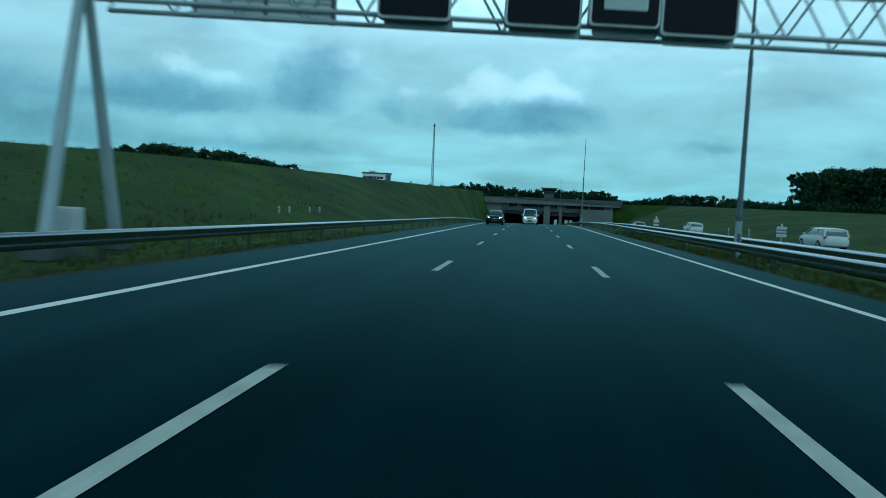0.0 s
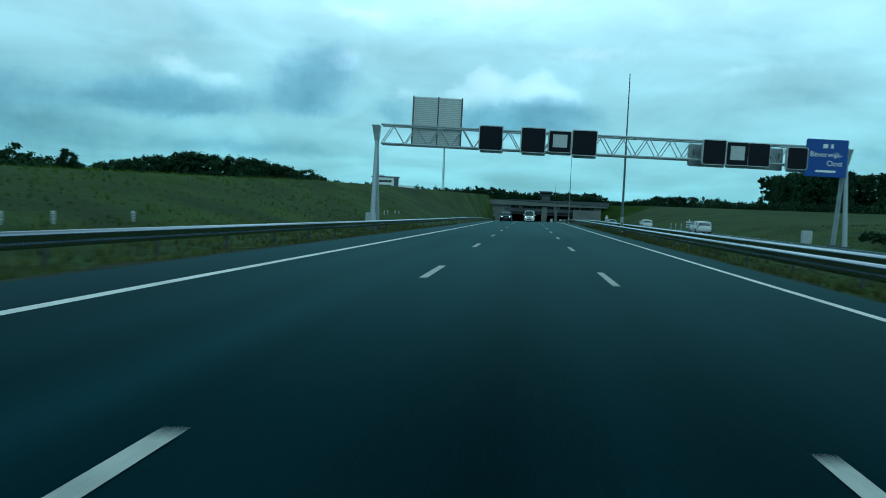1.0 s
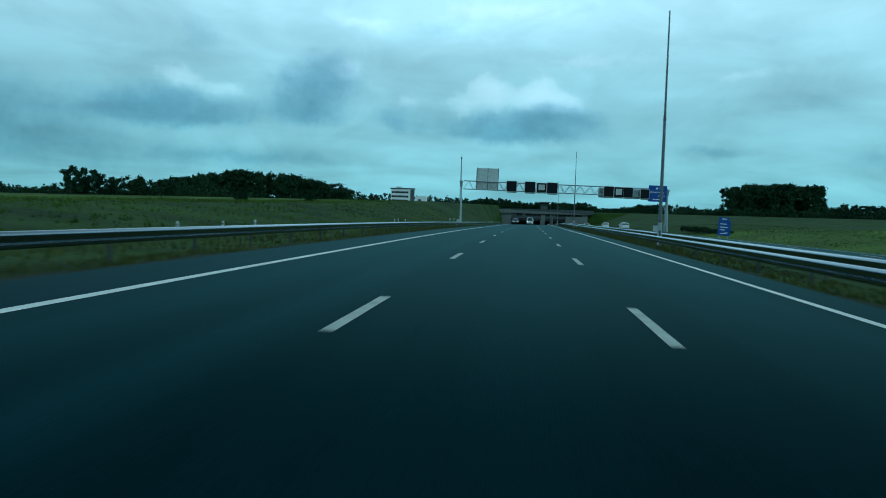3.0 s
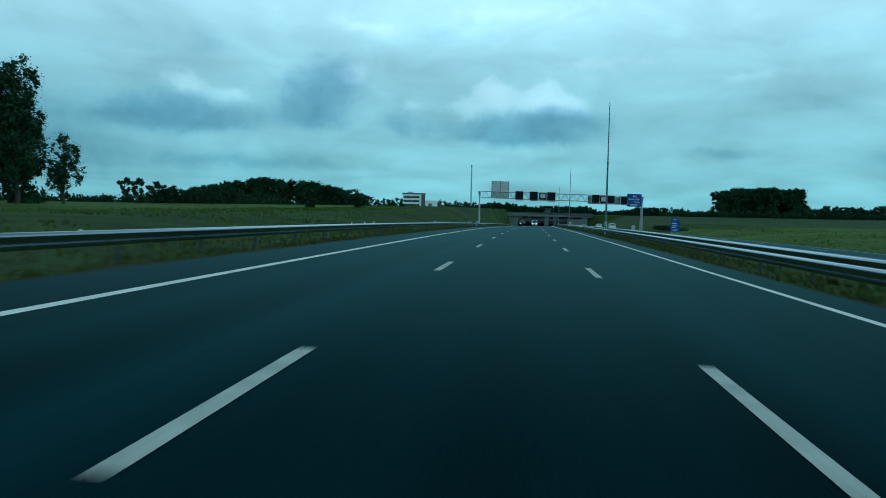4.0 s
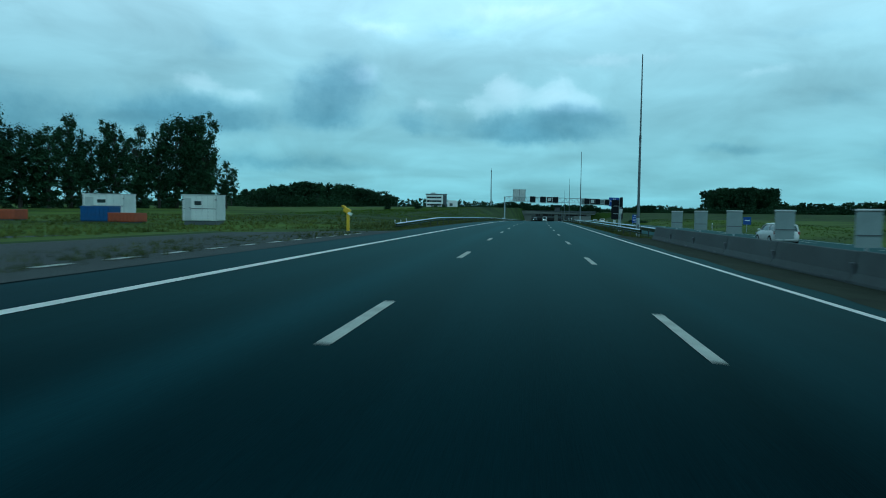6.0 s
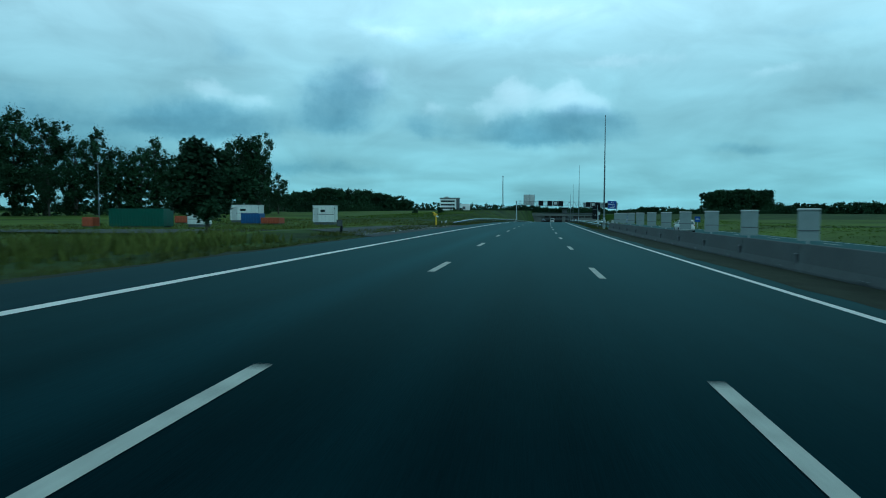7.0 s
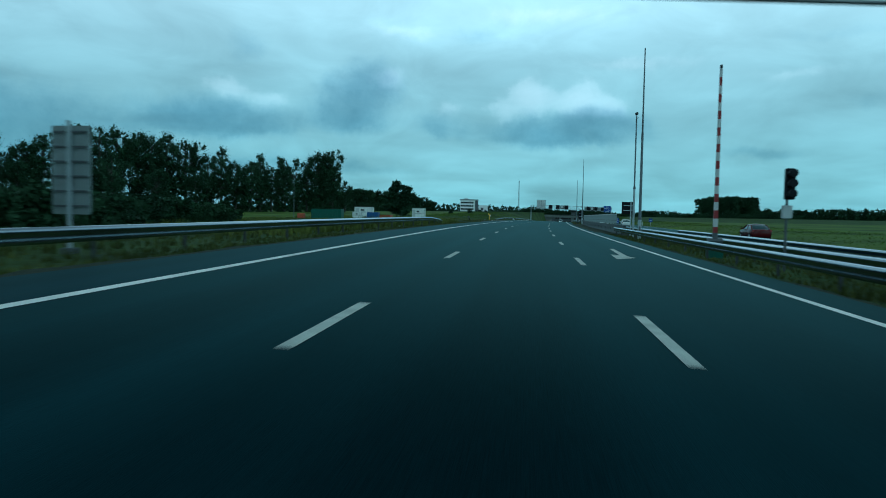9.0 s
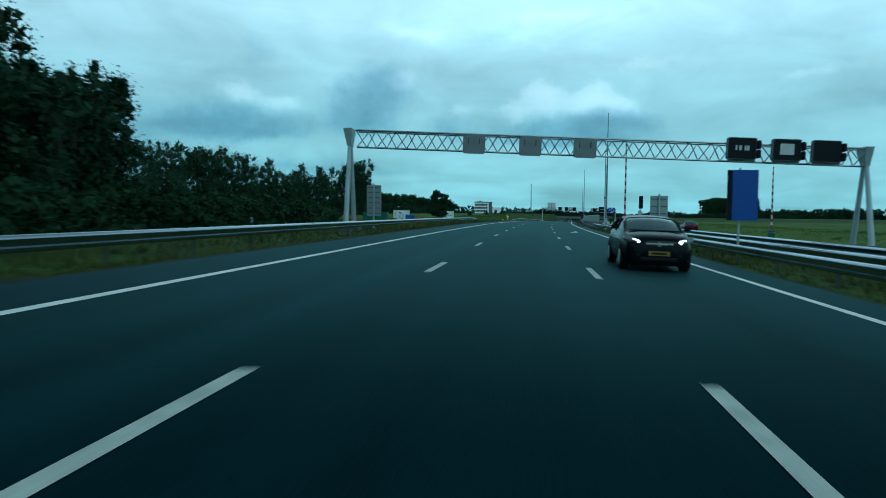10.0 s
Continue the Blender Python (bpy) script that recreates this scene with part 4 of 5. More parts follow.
for x, w, z in ((-0.15, 0.35, 2.25), (0.35, 0.18, 2.25)):
    part("symbol_bar", boxed(x, -0.04, z - 0.15, w, 0.012, 0.30), WHITE, t)
flat = Matrix.Rotation(radians(90), 4, "X")
lettering("Beverwijk-", 0.56, WHITE, t, Matrix.Translation((-0.05, -0.045, 1.62)) @ flat)
lettering("Oost", 0.56, WHITE, t, Matrix.Translation((0.62, -0.045, 0.98)) @ flat)
part("text_bar", boxed(0.0, -0.04, 0.32, 1.5, 0.012, 0.16), WHITE, t)

# second gantry
A, B = R(280.4, -12.05), R(279.0, 20.4)
ANG2 = math.atan2(B.y - A.y, B.x - A.x)
LEN2 = math.hypot(B.x - A.x, B.y - A.y)
G2 = Matrix.Translation((A.x, A.y, R(280.4, 0).z + 0.15)) @ Matrix.Rotation(ANG2, 4, "Z")
TILT2 = Matrix.Rotation(radians(2.1), 4, "Y")
t = thing("gantry", G2, "grey steel triangular lattice gantry on A-shaped legs", "gantry", "sign gantries over the motorway")
leg_pair(t, 0.0, 5.55, 1.2, 0.20)
leg_pair(t, LEN2, 4.35, 1.2, -0.75)
truss(t, 0.25, LEN2 - 0.25, 5.50, 6.57, TILT2, 24, [(-0.45, True), (0.0, False), (0.45, True)], 0.06)


def on_g2(x, z, y=0.5):
    return G2 @ TILT2 @ Matrix.Translation((x, y, z))


for x in (8.05, 11.65, 15.1):
    lane_signal(on_g2(x, 5.36, -0.55), 1.42, 1.16, False, True, BOARD, (0.6, 0.6), "grey back of a lane signal hanging on the gantry")
for x, w, lit in ((24.6, 1.75, False), (27.25, 1.70, True), (29.6, 1.7, False)):
    ls = lane_signal(on_g2(x, 5.58, -0.75), w, 1.34, lit, False, DARKSTEEL, (0.48, 0.50), "black wide lane signal with dark visors on the gantry")
    part("visor", boxed(w / 2 + 0.10, -0.12, 0.10, 0.24, 0.5, 0.50, 0.06), BLACK, ls)
    part("visor", boxed(w / 2 + 0.10, -0.12, 0.68, 0.24, 0.5, 0.50, 0.06), BLACK, ls)
    if x < 25:
        for dx, ww in ((-0.35, 0.10), (-0.1, 0.16), (0.2, 0.10), (0.35, 0.14)):
            part("symbol_bar", boxed(dx, -0.18, 0.55, ww, 0.012, 0.30), PANEL, ls)


# ---- tunnel portal ----
def build_portal():
    z0 = R(PORTAL_S, 0).z
    t = thing("tunnel_portal", Matrix.Translation((0, -PORTAL_S, 0)), "concrete tunnel portal with two dark tube openings", "tunnel portal")

    def block(name, x0, x1, za, zb, y0, y1, mat, slope=0.0):
        """zb falls by slope a metre to the right."""
        vs = [(x, y, (za if not hi else zb) - slope * (x - x0 if hi else 0) * 1.0) for x in (x0, x1) for y in (y0, y1) for hi in (0, 1)]
        return raw(name, vs, [(0, 1, 3, 2), (4, 6, 7, 5), (0, 4, 5, 1), (2, 3, 7, 6), (0, 2, 6, 4), (1, 5, 7, 3)], mat, t)
    # piers and walls of the front
    block("wall", -17.0, -9.2, z0 - 1, 1.2, 0, 2.5, PALE_CONCRETE)
    block("pier", 4.6, 6.6, z0 - 1, 0.9, 0, 30, PALE_CONCRETE)
    block("pier", 9.6, 10.4, z0 - 1, 0.6, 0, 30, PALE_CONCRETE)
    block("wall", 16.0, 26.0, z0 - 1, 0.2, -3.0, 2.5, PALE_CONCRETE)
    block("roof_turf", -10.4, 26.0, 2.0, 2.7, 0.9, 42, GRASS)
    block("tube_roof", -9.2, 4.6, -2.1, -1.1, 0.6, 34, DARK_INSIDE)
    block("tube_roof", 6.6, 16.0, -2.3, -1.3, 0.6, 34, DARK_INSIDE)
    block("tube_wall", -9.6, -9.2, z0 - 1, -1.1, 2.5, 34, DARK_INSIDE)
    block("tube_wall", 16.0, 16.4, z0 - 1, -1.1, 2.5, 34, DARK_INSIDE)
    block("tube_end", -9.6, 16.4, z0 - 3, -1.0, 34, 34.5, DARK_INSIDE)
    block("lintel", -9.2, 16.0, -1.1, 0.15, 0.2, 1.4, CONCRETE)
    # sloping parapet band and the gallery below it, its back coloured near-black as shade
    block("parapet", -18.5, 28.5, 1.2, 3.3, -0.8, 0.2, PALE_CONCRETE, 0.035)
    block("gallery_back", -17.0, 26.0, 0.0, 1.3, 1.2, 1.8, DARK_INSIDE)
    # plain panels and dark slots of uneven width
    rng, x = random.Random(7), -16.4
    while x < 25.0:
        wide = rng.choice((0.35, 0.35, 0.6, 1.6, 2.6))
        part("gallery_panel", boxed(x + wide / 2, 0.5, 0.15, wide, 0.5, 1.15), PALE_CONCRETE if wide > 0.5 else CONCRETE, t)
        x += wide + rng.choice((0.8, 1.5, 2.4, 3.4))
    block("cap", -19.0, 29.0, 3.3, 3.45, -1.0, 0.5, CONCRETE, 0.035)
    block("sign_panel", -14.6, -12.9, -4.6, -2.4, -0.4, -0.3, RIM)
    return t


build_portal()
# service building above the portal
t = thing("service_tower", Matrix.Translation((6.3, 236.0, 2.6)), "small dark concrete service tower with overhanging flat roof", "building")
part("shaft", boxed(0, 0, -0.6, 3.2, 3.0, 3.2), CONCRETE, t)
bm = bmesh.new()
bmesh.ops.create_cone(bm, cap_ends=True, segments=4, radius1=2.3, radius2=3.7, depth=1.7, matrix=Matrix.Translation((0, 0, 3.25)) @ Matrix.Rotation(radians(45), 4, "Z"))
part("upper_room", bm, DARKSTEEL, t)
part("window_band", boxed(0, -2.40, 3.25, 4.2, 0.05, 0.6, 0, Matrix.Rotation(radians(30), 4, "X")), GLASS, t)
part("roof", boxed(0, 0, 4.1, 5.6, 4.8, 0.25, 0.03), CONCRETE, t)
# small signal signs in front of the portal
for x in (8.2, 11.5, 12.9):
    sg = thing("portal_sign", Matrix.Translation((x, 216.0, R(-216, 9).z - 0.3)), "pale upright sign at the mouth of the tunnel", "sign", "signs at the tunnel mouth")
    part("post", boxed(0, 0, -0.2, 0.1, 0.1, 1.4), PAINTED_STEEL, sg)
    part("plate", plate_round(0.9, 2.2, 0.05, 0.05, 2), RIM, sg).matrix_basis = Matrix.Translation((0, 0, 0.9))


# ---- lattice mast and office block on the horizon ----
def lattice_mast(h, w):
    t = thing("lattice_mast", Matrix.Identity(4), "slender grey lattice transmission mast on the far bank", "mast")
    ang = [radians(90 + 120 * i) for i in range(3)]
    foot = [Vector((w * math.cos(a), w * math.sin(a), 0)) for a in ang]
    top = [Vector((w * 0.4 * math.cos(a), w * 0.4 * math.sin(a), h)) for a in ang]
    for i in range(3):
        part("leg", tubed(foot[i], top[i], 0.11, 0.08, 6), PAINTED_STEEL, t)
    n = 16
    for i in range(n):
        for j in range(3):
            a = foot[j].lerp(top[j], i / n)
            b = foot[(j + 1) % 3].lerp(top[(j + 1) % 3], (i + 1) / n)
            part("brace", tubed(a, b, 0.055, 0.055, 5), PAINTED_STEEL, t)
    part("head", boxed(0, 0, h, 0.7, 0.7, 0.9, 0.1), DARKSTEEL, t)
    part("spike", tubed((0, 0, h + 0.9), (0, 0, h + 2.4), 0.06, 0.03, 6), DARKSTEEL, t)
    return t


lattice_mast(22.0, 0.55).matrix_basis = Matrix.Translation((-36.8, 253.8, 6.4))


def office(m):
    t = thing("office_building", m, "white office block with dark roof and window bands", "building")
    part("wall", boxed(0, 6, -3, 17.0, 12, 13.2, 0.05), WHITE, t)
    part("roof", boxed(0, 6, 10.2, 18.2, 13, 0.8, 0.05), DARKSTEEL, t)
    part("side_wall", boxed(7.6, 0.4, -3, 3.0, 2.0, 13.0, 0.05), DARKSTEEL, t, "dark cladding at the corner")
    for i in range(3):
        z = 0.8 + 3.1 * i
        for j in range(6):
            w = part("window", boxed(-7.0 + 2.1 * j, -0.03, z, 1.95, 0.12, 1.5), GLASS, t)
    part("annex", boxed(14.0, 6, -3, 8.5, 10, 8.4, 0.05), WHITE, t)
    part("annex_door", boxed(13.0, 0.95, 0.4, 2.6, 0.2, 2.6), DARKSTEEL, t)
    part("rooftop_unit", boxed(-3.0, 7, 11.0, 4.0, 3.0, 1.1), PANEL, t)
    return t


office(Matrix.Translation((-116.0, 505.0, 6.6)) @ Matrix.Rotation(radians(6), 4, "Z") @ Matrix.Diagonal((1.2, 1.0, 1.2, 1.0)))


# ---- site cabins and containers on the field ----
def cabin(m, w, d, h, mat, label, door=True, ribs=0, group="site cabins and containers"):
    t = thing("site_cabin" if not ribs else "container", m, label, "cabin" if not ribs else "container", group)
    part("body", boxed(0, d / 2, 0.35 if not ribs else 0.12, w, d, h, 0.04), mat, t)
    part("skid", boxed(0, d / 2, -0.25, w * 0.94, d * 0.9, 0.62 if not ribs else 0.4), DARKSTEEL, t)
    if ribs:
        rib = None
        for i in range(ribs):
            x = -w / 2 + w * (i + 0.5) / ribs
            if rib is None:
                rib = part("rib", boxed(0, -0.02, 0.2, w / ribs * 0.45, 0.05, h - 0.2), mat, t)
                rib.matrix_basis = Matrix.Translation((x, 0, 0))
            else:
                share(rib, "rib", t, Matrix.Translation((x, 0, 0)))
    else:
        part("roof_edge", boxed(0, d / 2, 0.33 + h, w + 0.1, d + 0.1, 0.09, 0.02), PANEL, t)
        part("window", boxed(-w * 0.05, -0.015, 0.35 + h * 0.62, w * 0.20, 0.05, h * 0.15), GLASS, t)
        part("seam", boxed(0, -0.012, 0.35 + h * 0.46, w * 0.98, 0.04, 0.06), DARKSTEEL, t)
        for sx in (-1, 1):
            part("corner_post", boxed(sx * (w / 2 - 0.05), -0.014, 0.36, 0.10, 0.05, h - 0.02), PANEL, t)
            part("corner_clip", boxed(sx * (w / 2 - 0.06), -0.05, 0.35 + h * 0.80, 0.14, 0.05, 0.10), DARKSTEEL, t)
        if door:
            dr = part("door", boxed(-w * 0.34, -0.02, 0.42, w * 0.20, 0.05, h * 0.85), PANEL, t)
            part("handle", boxed(-w * 0.27, -0.06, 1.3, 0.05, 0.05, 0.2), DARKSTEEL, dr)
        for i in range(4):
            part("panel_joint", boxed(-w * 0.1 + w * 0.17 * i, -0.011, 0.40, 0.03, 0.04, h - 0.1), PANEL, t)
    return t


def gz(s, u):
    row = ground_profile(s)
    return float(np.interp(u, [p[0] for p in row], [p[1] for p in row]))


def on_ground(s, u, turn=0.0):
    p = R(s, u)
    return Matrix.Translation((p.x, p.y, gz(s, u))) @ Matrix.Rotation(head(s) + radians(turn), 4, "Z")


cabin(on_ground(142.4, -27.9, 8), 2.9, 2.3, 2.15, WHITE_METAL, "dirty white site cabin with a small window on the field")
cabin(on_ground(132.0, -43.8, 5), 4.4, 2.4, 2.25, WHITE_METAL, "dirty white site cabin on skids near other containers")
cabin(on_ground(140.0, -39.2, 4), 2.7, 2.0, 1.35, BLUE_PAINT, "faded blue open skip container", ribs=7)
cabin(on_ground(141.0, -36.0, -3), 2.6, 1.9, 0.80, ORANGE, "orange skip container beside white cabins", ribs=7)
cabin(on_ground(139.0, -49.5, 6), 2.8, 2.0, 0.95, ORANGE, "orange skip container half hidden by grass", ribs=7)
cabin(on_ground(160.0, -43.3, 4), 6.2, 2.4, 1.95, GREEN_PAINT, "dark green shipping container at the field edge", ribs=18)
cabin(on_ground(161.0, -48.4, 0), 1.3, 1.2, 1.0, ORANGE, "small orange container beside the green one", ribs=3)
cabin(on_ground(158.0, -37.4, 0), 2.0, 1.8, 1.2, WHITE_METAL, "small white cabin beside the green container", door=False)

# yellow roadside telephone
t = thing("emergency_phone", on_ground(159.9, -10.15), "yellow roadside emergency telephone post with tilted hood", "emergency phone")
part("post", boxed(0, 0, -0.25, 0.15, 0.16, 1.45, 0.02), YELLOW, t)
part("hood", boxed(-0.06, 0, 1.12, 0.40, 0.26, 0.28, 0.05, Matrix.Rotation(0.45, 4, "Y")), YELLOW, t)
part("call_plate", boxed(0.14, -0.16, 1.02, 0.26, 0.03, 0.14, 0, Matrix.Rotation(0.4, 4, "Y")), WHITE, t)
part("flap", boxed(-0.24, 0, 1.42, 0.22, 0.26, 0.10, 0.02, Matrix.Rotation(0.5, 4, "Y")), YELLOW, t)

t = thing("utility_box", on_ground(194.4, -9.9), "grey utility box on a short dark post", "utility box")
part("post", boxed(0.1, 0, -0.25, 0.12, 0.12, 0.65), BLACK, t)
part("box", boxed(0, 0, 0.38, 0.26, 0.20, 0.34, 0.02), POST_STEEL, t)
part("door", boxed(0, -0.11, 0.41, 0.20, 0.02, 0.27), DARKSTEEL, t)

t = thing("utility_box", on_ground(283.5, -18.0), "grey utility cabinet behind the guardrail", "utility box")
part("box", boxed(0, 0, 0.25, 0.85, 0.40, 0.75, 0.03), PAINTED_STEEL, t)
part("plinth", boxed(0, 0, -0.3, 0.9, 0.45, 0.56), CONCRETE, t)

t = thing("lamp_post", on_ground(151.8, -53.5), "thin grey lamp post with a small lantern", "lamp post")
part("post", tubed((0, 0, -0.2), (0, 0, 7.6), 0.07, 0.04, 8), MAST_STEEL, t)
part("lantern", boxed(-0.1, 0, 7.55, 0.55, 0.25, 0.16, 0.04), MAST_STEEL, t)


# ---- vehicles ----
def loft(stations, close=True):
    """Rings of (y, [(x, z)...]) joined into a shell that is mirrored over x = 0."""
    bm = bmesh.new()
    rings = []
    for y, half in stations:
        pts = [(x, z) for x, z in half] + [(-x, z) for x, z in reversed(half)]
        rings.append([bm.verts.new((x, y, z)) for x, z in pts])
    n = len(rings[0])
    for a, b in zip(rings, rings[1:]):
        for i in range(n):
            bm.faces.new((a[i], a[(i + 1) % n], b[(i + 1) % n], b[i]))
    if close:
        bm.faces.new(rings[0])
        bm.faces.new(rings[-1][::-1])
    bmesh.ops.recalc_face_normals(bm, faces=bm.faces)
    for f in bm.faces:
        f.smooth = True
    for e in bm.edges:
        e.smooth = len(e.link_faces) == 2 and e.calc_face_angle(0.0) < 0.75
    return bm


def wheel(t, x, y, r):
    sg = 1 if x > 0 else -1
    ty = part("wheel", tubed((x - sg * 0.10, y, r), (x + sg * 0.10, y, r), r, r, 20), RUBBER, t)
    part("rim", tubed((x + sg * 0.085, y, r), (x + sg * 0.112, y, r), r * 0.66, r * 0.58, 14), PAINTED_STEEL, ty)


def car(m, paint, label, length=4.4, width=1.78, height=1.46, hood=0.92, box_back=False, lights=True, plate=True, category="car", front_on=True, van=False):
    """A car whose front faces local -y."""
    t = thing("van" if van else "car", m, label, category)
    w, L, H = width / 2, length, height

    def ring(y, wf, zb, zm, zt, bow=0.03):
        return y, [(0.0, zb), (w * wf * 0.86, zb), (w * wf * 0.97, zb + 0.12), (w * wf, zm * 0.72), (w * wf * 0.99, zm), (w * wf * 0.90, zt), (w * wf * 0.45, zt + bow), (0.0, zt + bow * 1.2)]
    cowl = 0.25 * L if not van else 0.17 * L
    tail = L * (0.97 if box_back else 0.92)
    up = hood - 0.92
    st = [ring(0.0, 0.60, 0.22, 0.50, 0.60 + up), ring(0.035, 0.76, 0.17, 0.56, 0.68 + up), ring(0.11, 0.86, 0.16, 0.60, 0.73 + up), ring(0.24, 0.92, 0.19, 0.64, 0.78 + up), ring(0.45, 0.975, 0.18, 0.68, 0.83 + up),
          ring(0.72, 1.0, 0.18, 0.72, 0.87 + up), ring(cowl, 1.0, 0.18, 0.78, hood), ring(L * 0.5, 1.0, 0.19, 0.80, hood + 0.03), ring(L * 0.78, 1.0, 0.20, 0.80, hood + 0.06),
          ring(L - 0.22, 0.96, 0.24, 0.78, hood + 0.05), ring(L - 0.06, 0.88, 0.30, 0.72, hood), ring(L, 0.76, 0.38, 0.68, hood - 0.06)]
    part("body", loft(st), paint, t)
    # cabin: dark glass all round, painted roof and pillars
    roof0, roof1 = (cowl + 0.78, tail - (0.16 if box_back else 0.85)) if not van else (cowl + 0.50, tail - 0.06)
    zb = hood - 0.04

    def cab(y, wb, wt, zt):
        zm = zb + 0.55 * (zt - zb)
        return y, [(0.0, zb), (w * wb, zb), (w * (0.42 * wb + 0.58 * wt), zm), (w * wt, zb + 0.86 * (zt - zb)), (w * wt * 0.88, zt), (w * wt * 0.45, zt + 0.03), (0.0, zt + 0.04)]
    ym, yr = (cowl - 0.10 + roof0) / 2, (roof1 + tail) / 2
    part("glass", loft([cab(cowl - 0.12, 0.80, 0.78, zb + 0.02), cab(ym, 0.88, 0.78, zb + 0.57 * (H - zb)), cab(roof0, 0.91, 0.72, H - 0.07), cab((roof0 + roof1) / 2, 0.92, 0.73, H - 0.05), cab(roof1, 0.91, 0.72, H - 0.08),
                        cab(yr, 0.90, 0.78, zb + 0.58 * (H - zb)), cab(tail + 0.02, 0.84, 0.80, zb + 0.05)]), WINDSCREEN, t)

    def rf(y, wt, z):
        return y, [(0.0, z - 0.06), (w * wt * 0.98, z - 0.09), (w * wt * 1.02, z - 0.05), (w * wt * 0.88, z + 0.015), (w * wt * 0.45, z + 0.045), (0.0, z + 0.055)]
    part("roof", loft([rf(roof0 - 0.05, 0.735, H - 0.09), rf(roof0 + 0.12, 0.735, H - 0.06), rf((roof0 + roof1) / 2, 0.745, H - 0.04), rf(roof1 - 0.1, 0.735, H - 0.06), rf(roof1 + 0.05, 0.73, H - 0.10)]), paint, t)
    for sx in (-1, 1):
        bm = tubed((sx * w * 0.83, cowl - 0.10, zb), (sx * w * 0.815, ym, zb + 0.53 * (H - zb)), 0.04, 0.035, 6)
        part("pillar", tube(bm, (sx * w * 0.815, ym, zb + 0.53 * (H - zb)), (sx * w * 0.72, roof0 + 0.03, H - 0.10), 0.035, 0.035, 6), paint, t)
        part("pillar", tubed((sx * w * 0.92, (roof0 + roof1) / 2, zb), (sx * w * 0.74, (roof0 + roof1) / 2, H - 0.10), 0.035, 0.03, 6), paint, t)
        part("pillar", tubed((sx * w * 0.86, tail, zb + 0.03), (sx * w * 0.73, roof1, H - 0.10), 0.07, 0.06, 6), paint, t)
        if van:
            part("side_panel", boxed(sx * w * 0.845, (roof0 + roof1) / 2 + 0.5, zb, 0.16, (roof1 - roof0) * 0.66, H - zb - 0.06, 0.03, Matrix.Rotation(-sx * 0.16, 4, "Y")), paint, t)
        part("mirror", boxed(sx * (w + 0.07), cowl + 0.30, hood + 0.02, 0.20, 0.10, 0.13, 0.035), paint, t)
        zl = 0.62 + up
        tilt = Matrix.Rotation(-sx * 0.30, 4, "Y") @ Matrix.Rotation(sx * 0.50, 4, "Z")
        hl = part("headlight", boxed(sx * w * 0.74, 0.19, zl, 0.46, 0.24, 0.14, 0.05, tilt), LAMP_GLASS, t)
        if lights:
            part("lamp", boxed(sx * w * 0.66, 0.055, zl + 0.015, 0.20, 0.06, 0.085, 0.025, tilt), HEADLAMP, hl, "lit white headlamp")
        part("tail_light", boxed(sx * w * 0.78, L - 0.10, 0.74, 0.28, 0.12, 0.20, 0.04), RED, t)
        part("fog_lamp", boxed(sx * w * 0.66, 0.06, 0.38, 0.22, 0.08, 0.09, 0.02, Matrix.Rotation(sx * 0.4, 4, "Z")), BLACK, t)
        for y in (0.19 * L, 0.81 * L):
            wheel(t, sx * (w - 0.095), y, 0.325)
    part("grille", boxed(0, 0.015, 0.27, w * 1.05, 0.08, 0.11, 0.03), BLACK, t)
    part("trim_bar", boxed(0, -0.012, 0.585 + up, w * 0.78, 0.05, 0.06, 0.02), CHROME, t, "bright chrome bar")
    part("badge", tubed((0, 0.0, 0.61 + up), (0, -0.03, 0.61 + up), 0.06, 0.05, 12), STEEL, t)
    part("bonnet_seam", boxed(0, cowl - 0.16, hood - 0.005, w * 1.5, 0.05, 0.03, 0.01), BLACK, t)
    if plate:
        part("number_plate", boxed(0, -0.02, 0.41, 0.50, 0.02, 0.11), AMBER_PLATE, t)
        part("plate_bar", boxed(0, -0.033, 0.44, 0.36, 0.006, 0.05), BLACK, t)
    return t


P_BLACK, P_NAVY, P_WHITE = car_paint("black_car_paint", (0.004, 0.005, 0.007), 0.0, 0.10), car_paint("dark_blue_car_paint", (0.006, 0.009, 0.016), 0.0, 0.12), car_paint("white_car_paint", (0.66, 0.67, 0.66), 0.0)
P_RED, P_SILVER = car_paint("dark_red_car_paint", (0.06, 0.008, 0.010)), car_paint("silver_car_paint", (0.42, 0.43, 0.43))
car(FR(-67.0, -3.5, 0.0), P_NAVY, "dark blue hatchback with lit headlights in the slow lane", 4.1, 1.72, 1.46, 0.98, True)
car(FR(-82.0, 0.0, 0.0), P_WHITE, "white compact van with lit headlights in the middle lane", 4.4, 1.80, 1.86, 1.02, True, van=True, category="van")
car(FR(307.5, 3.27, 0.0) @ Matrix.Rotation(-0.026, 4, "Y").inverted(), P_BLACK, "black hatchback with lit headlights and yellow number plate", 4.0, 1.70, 1.40, 1.00, False)
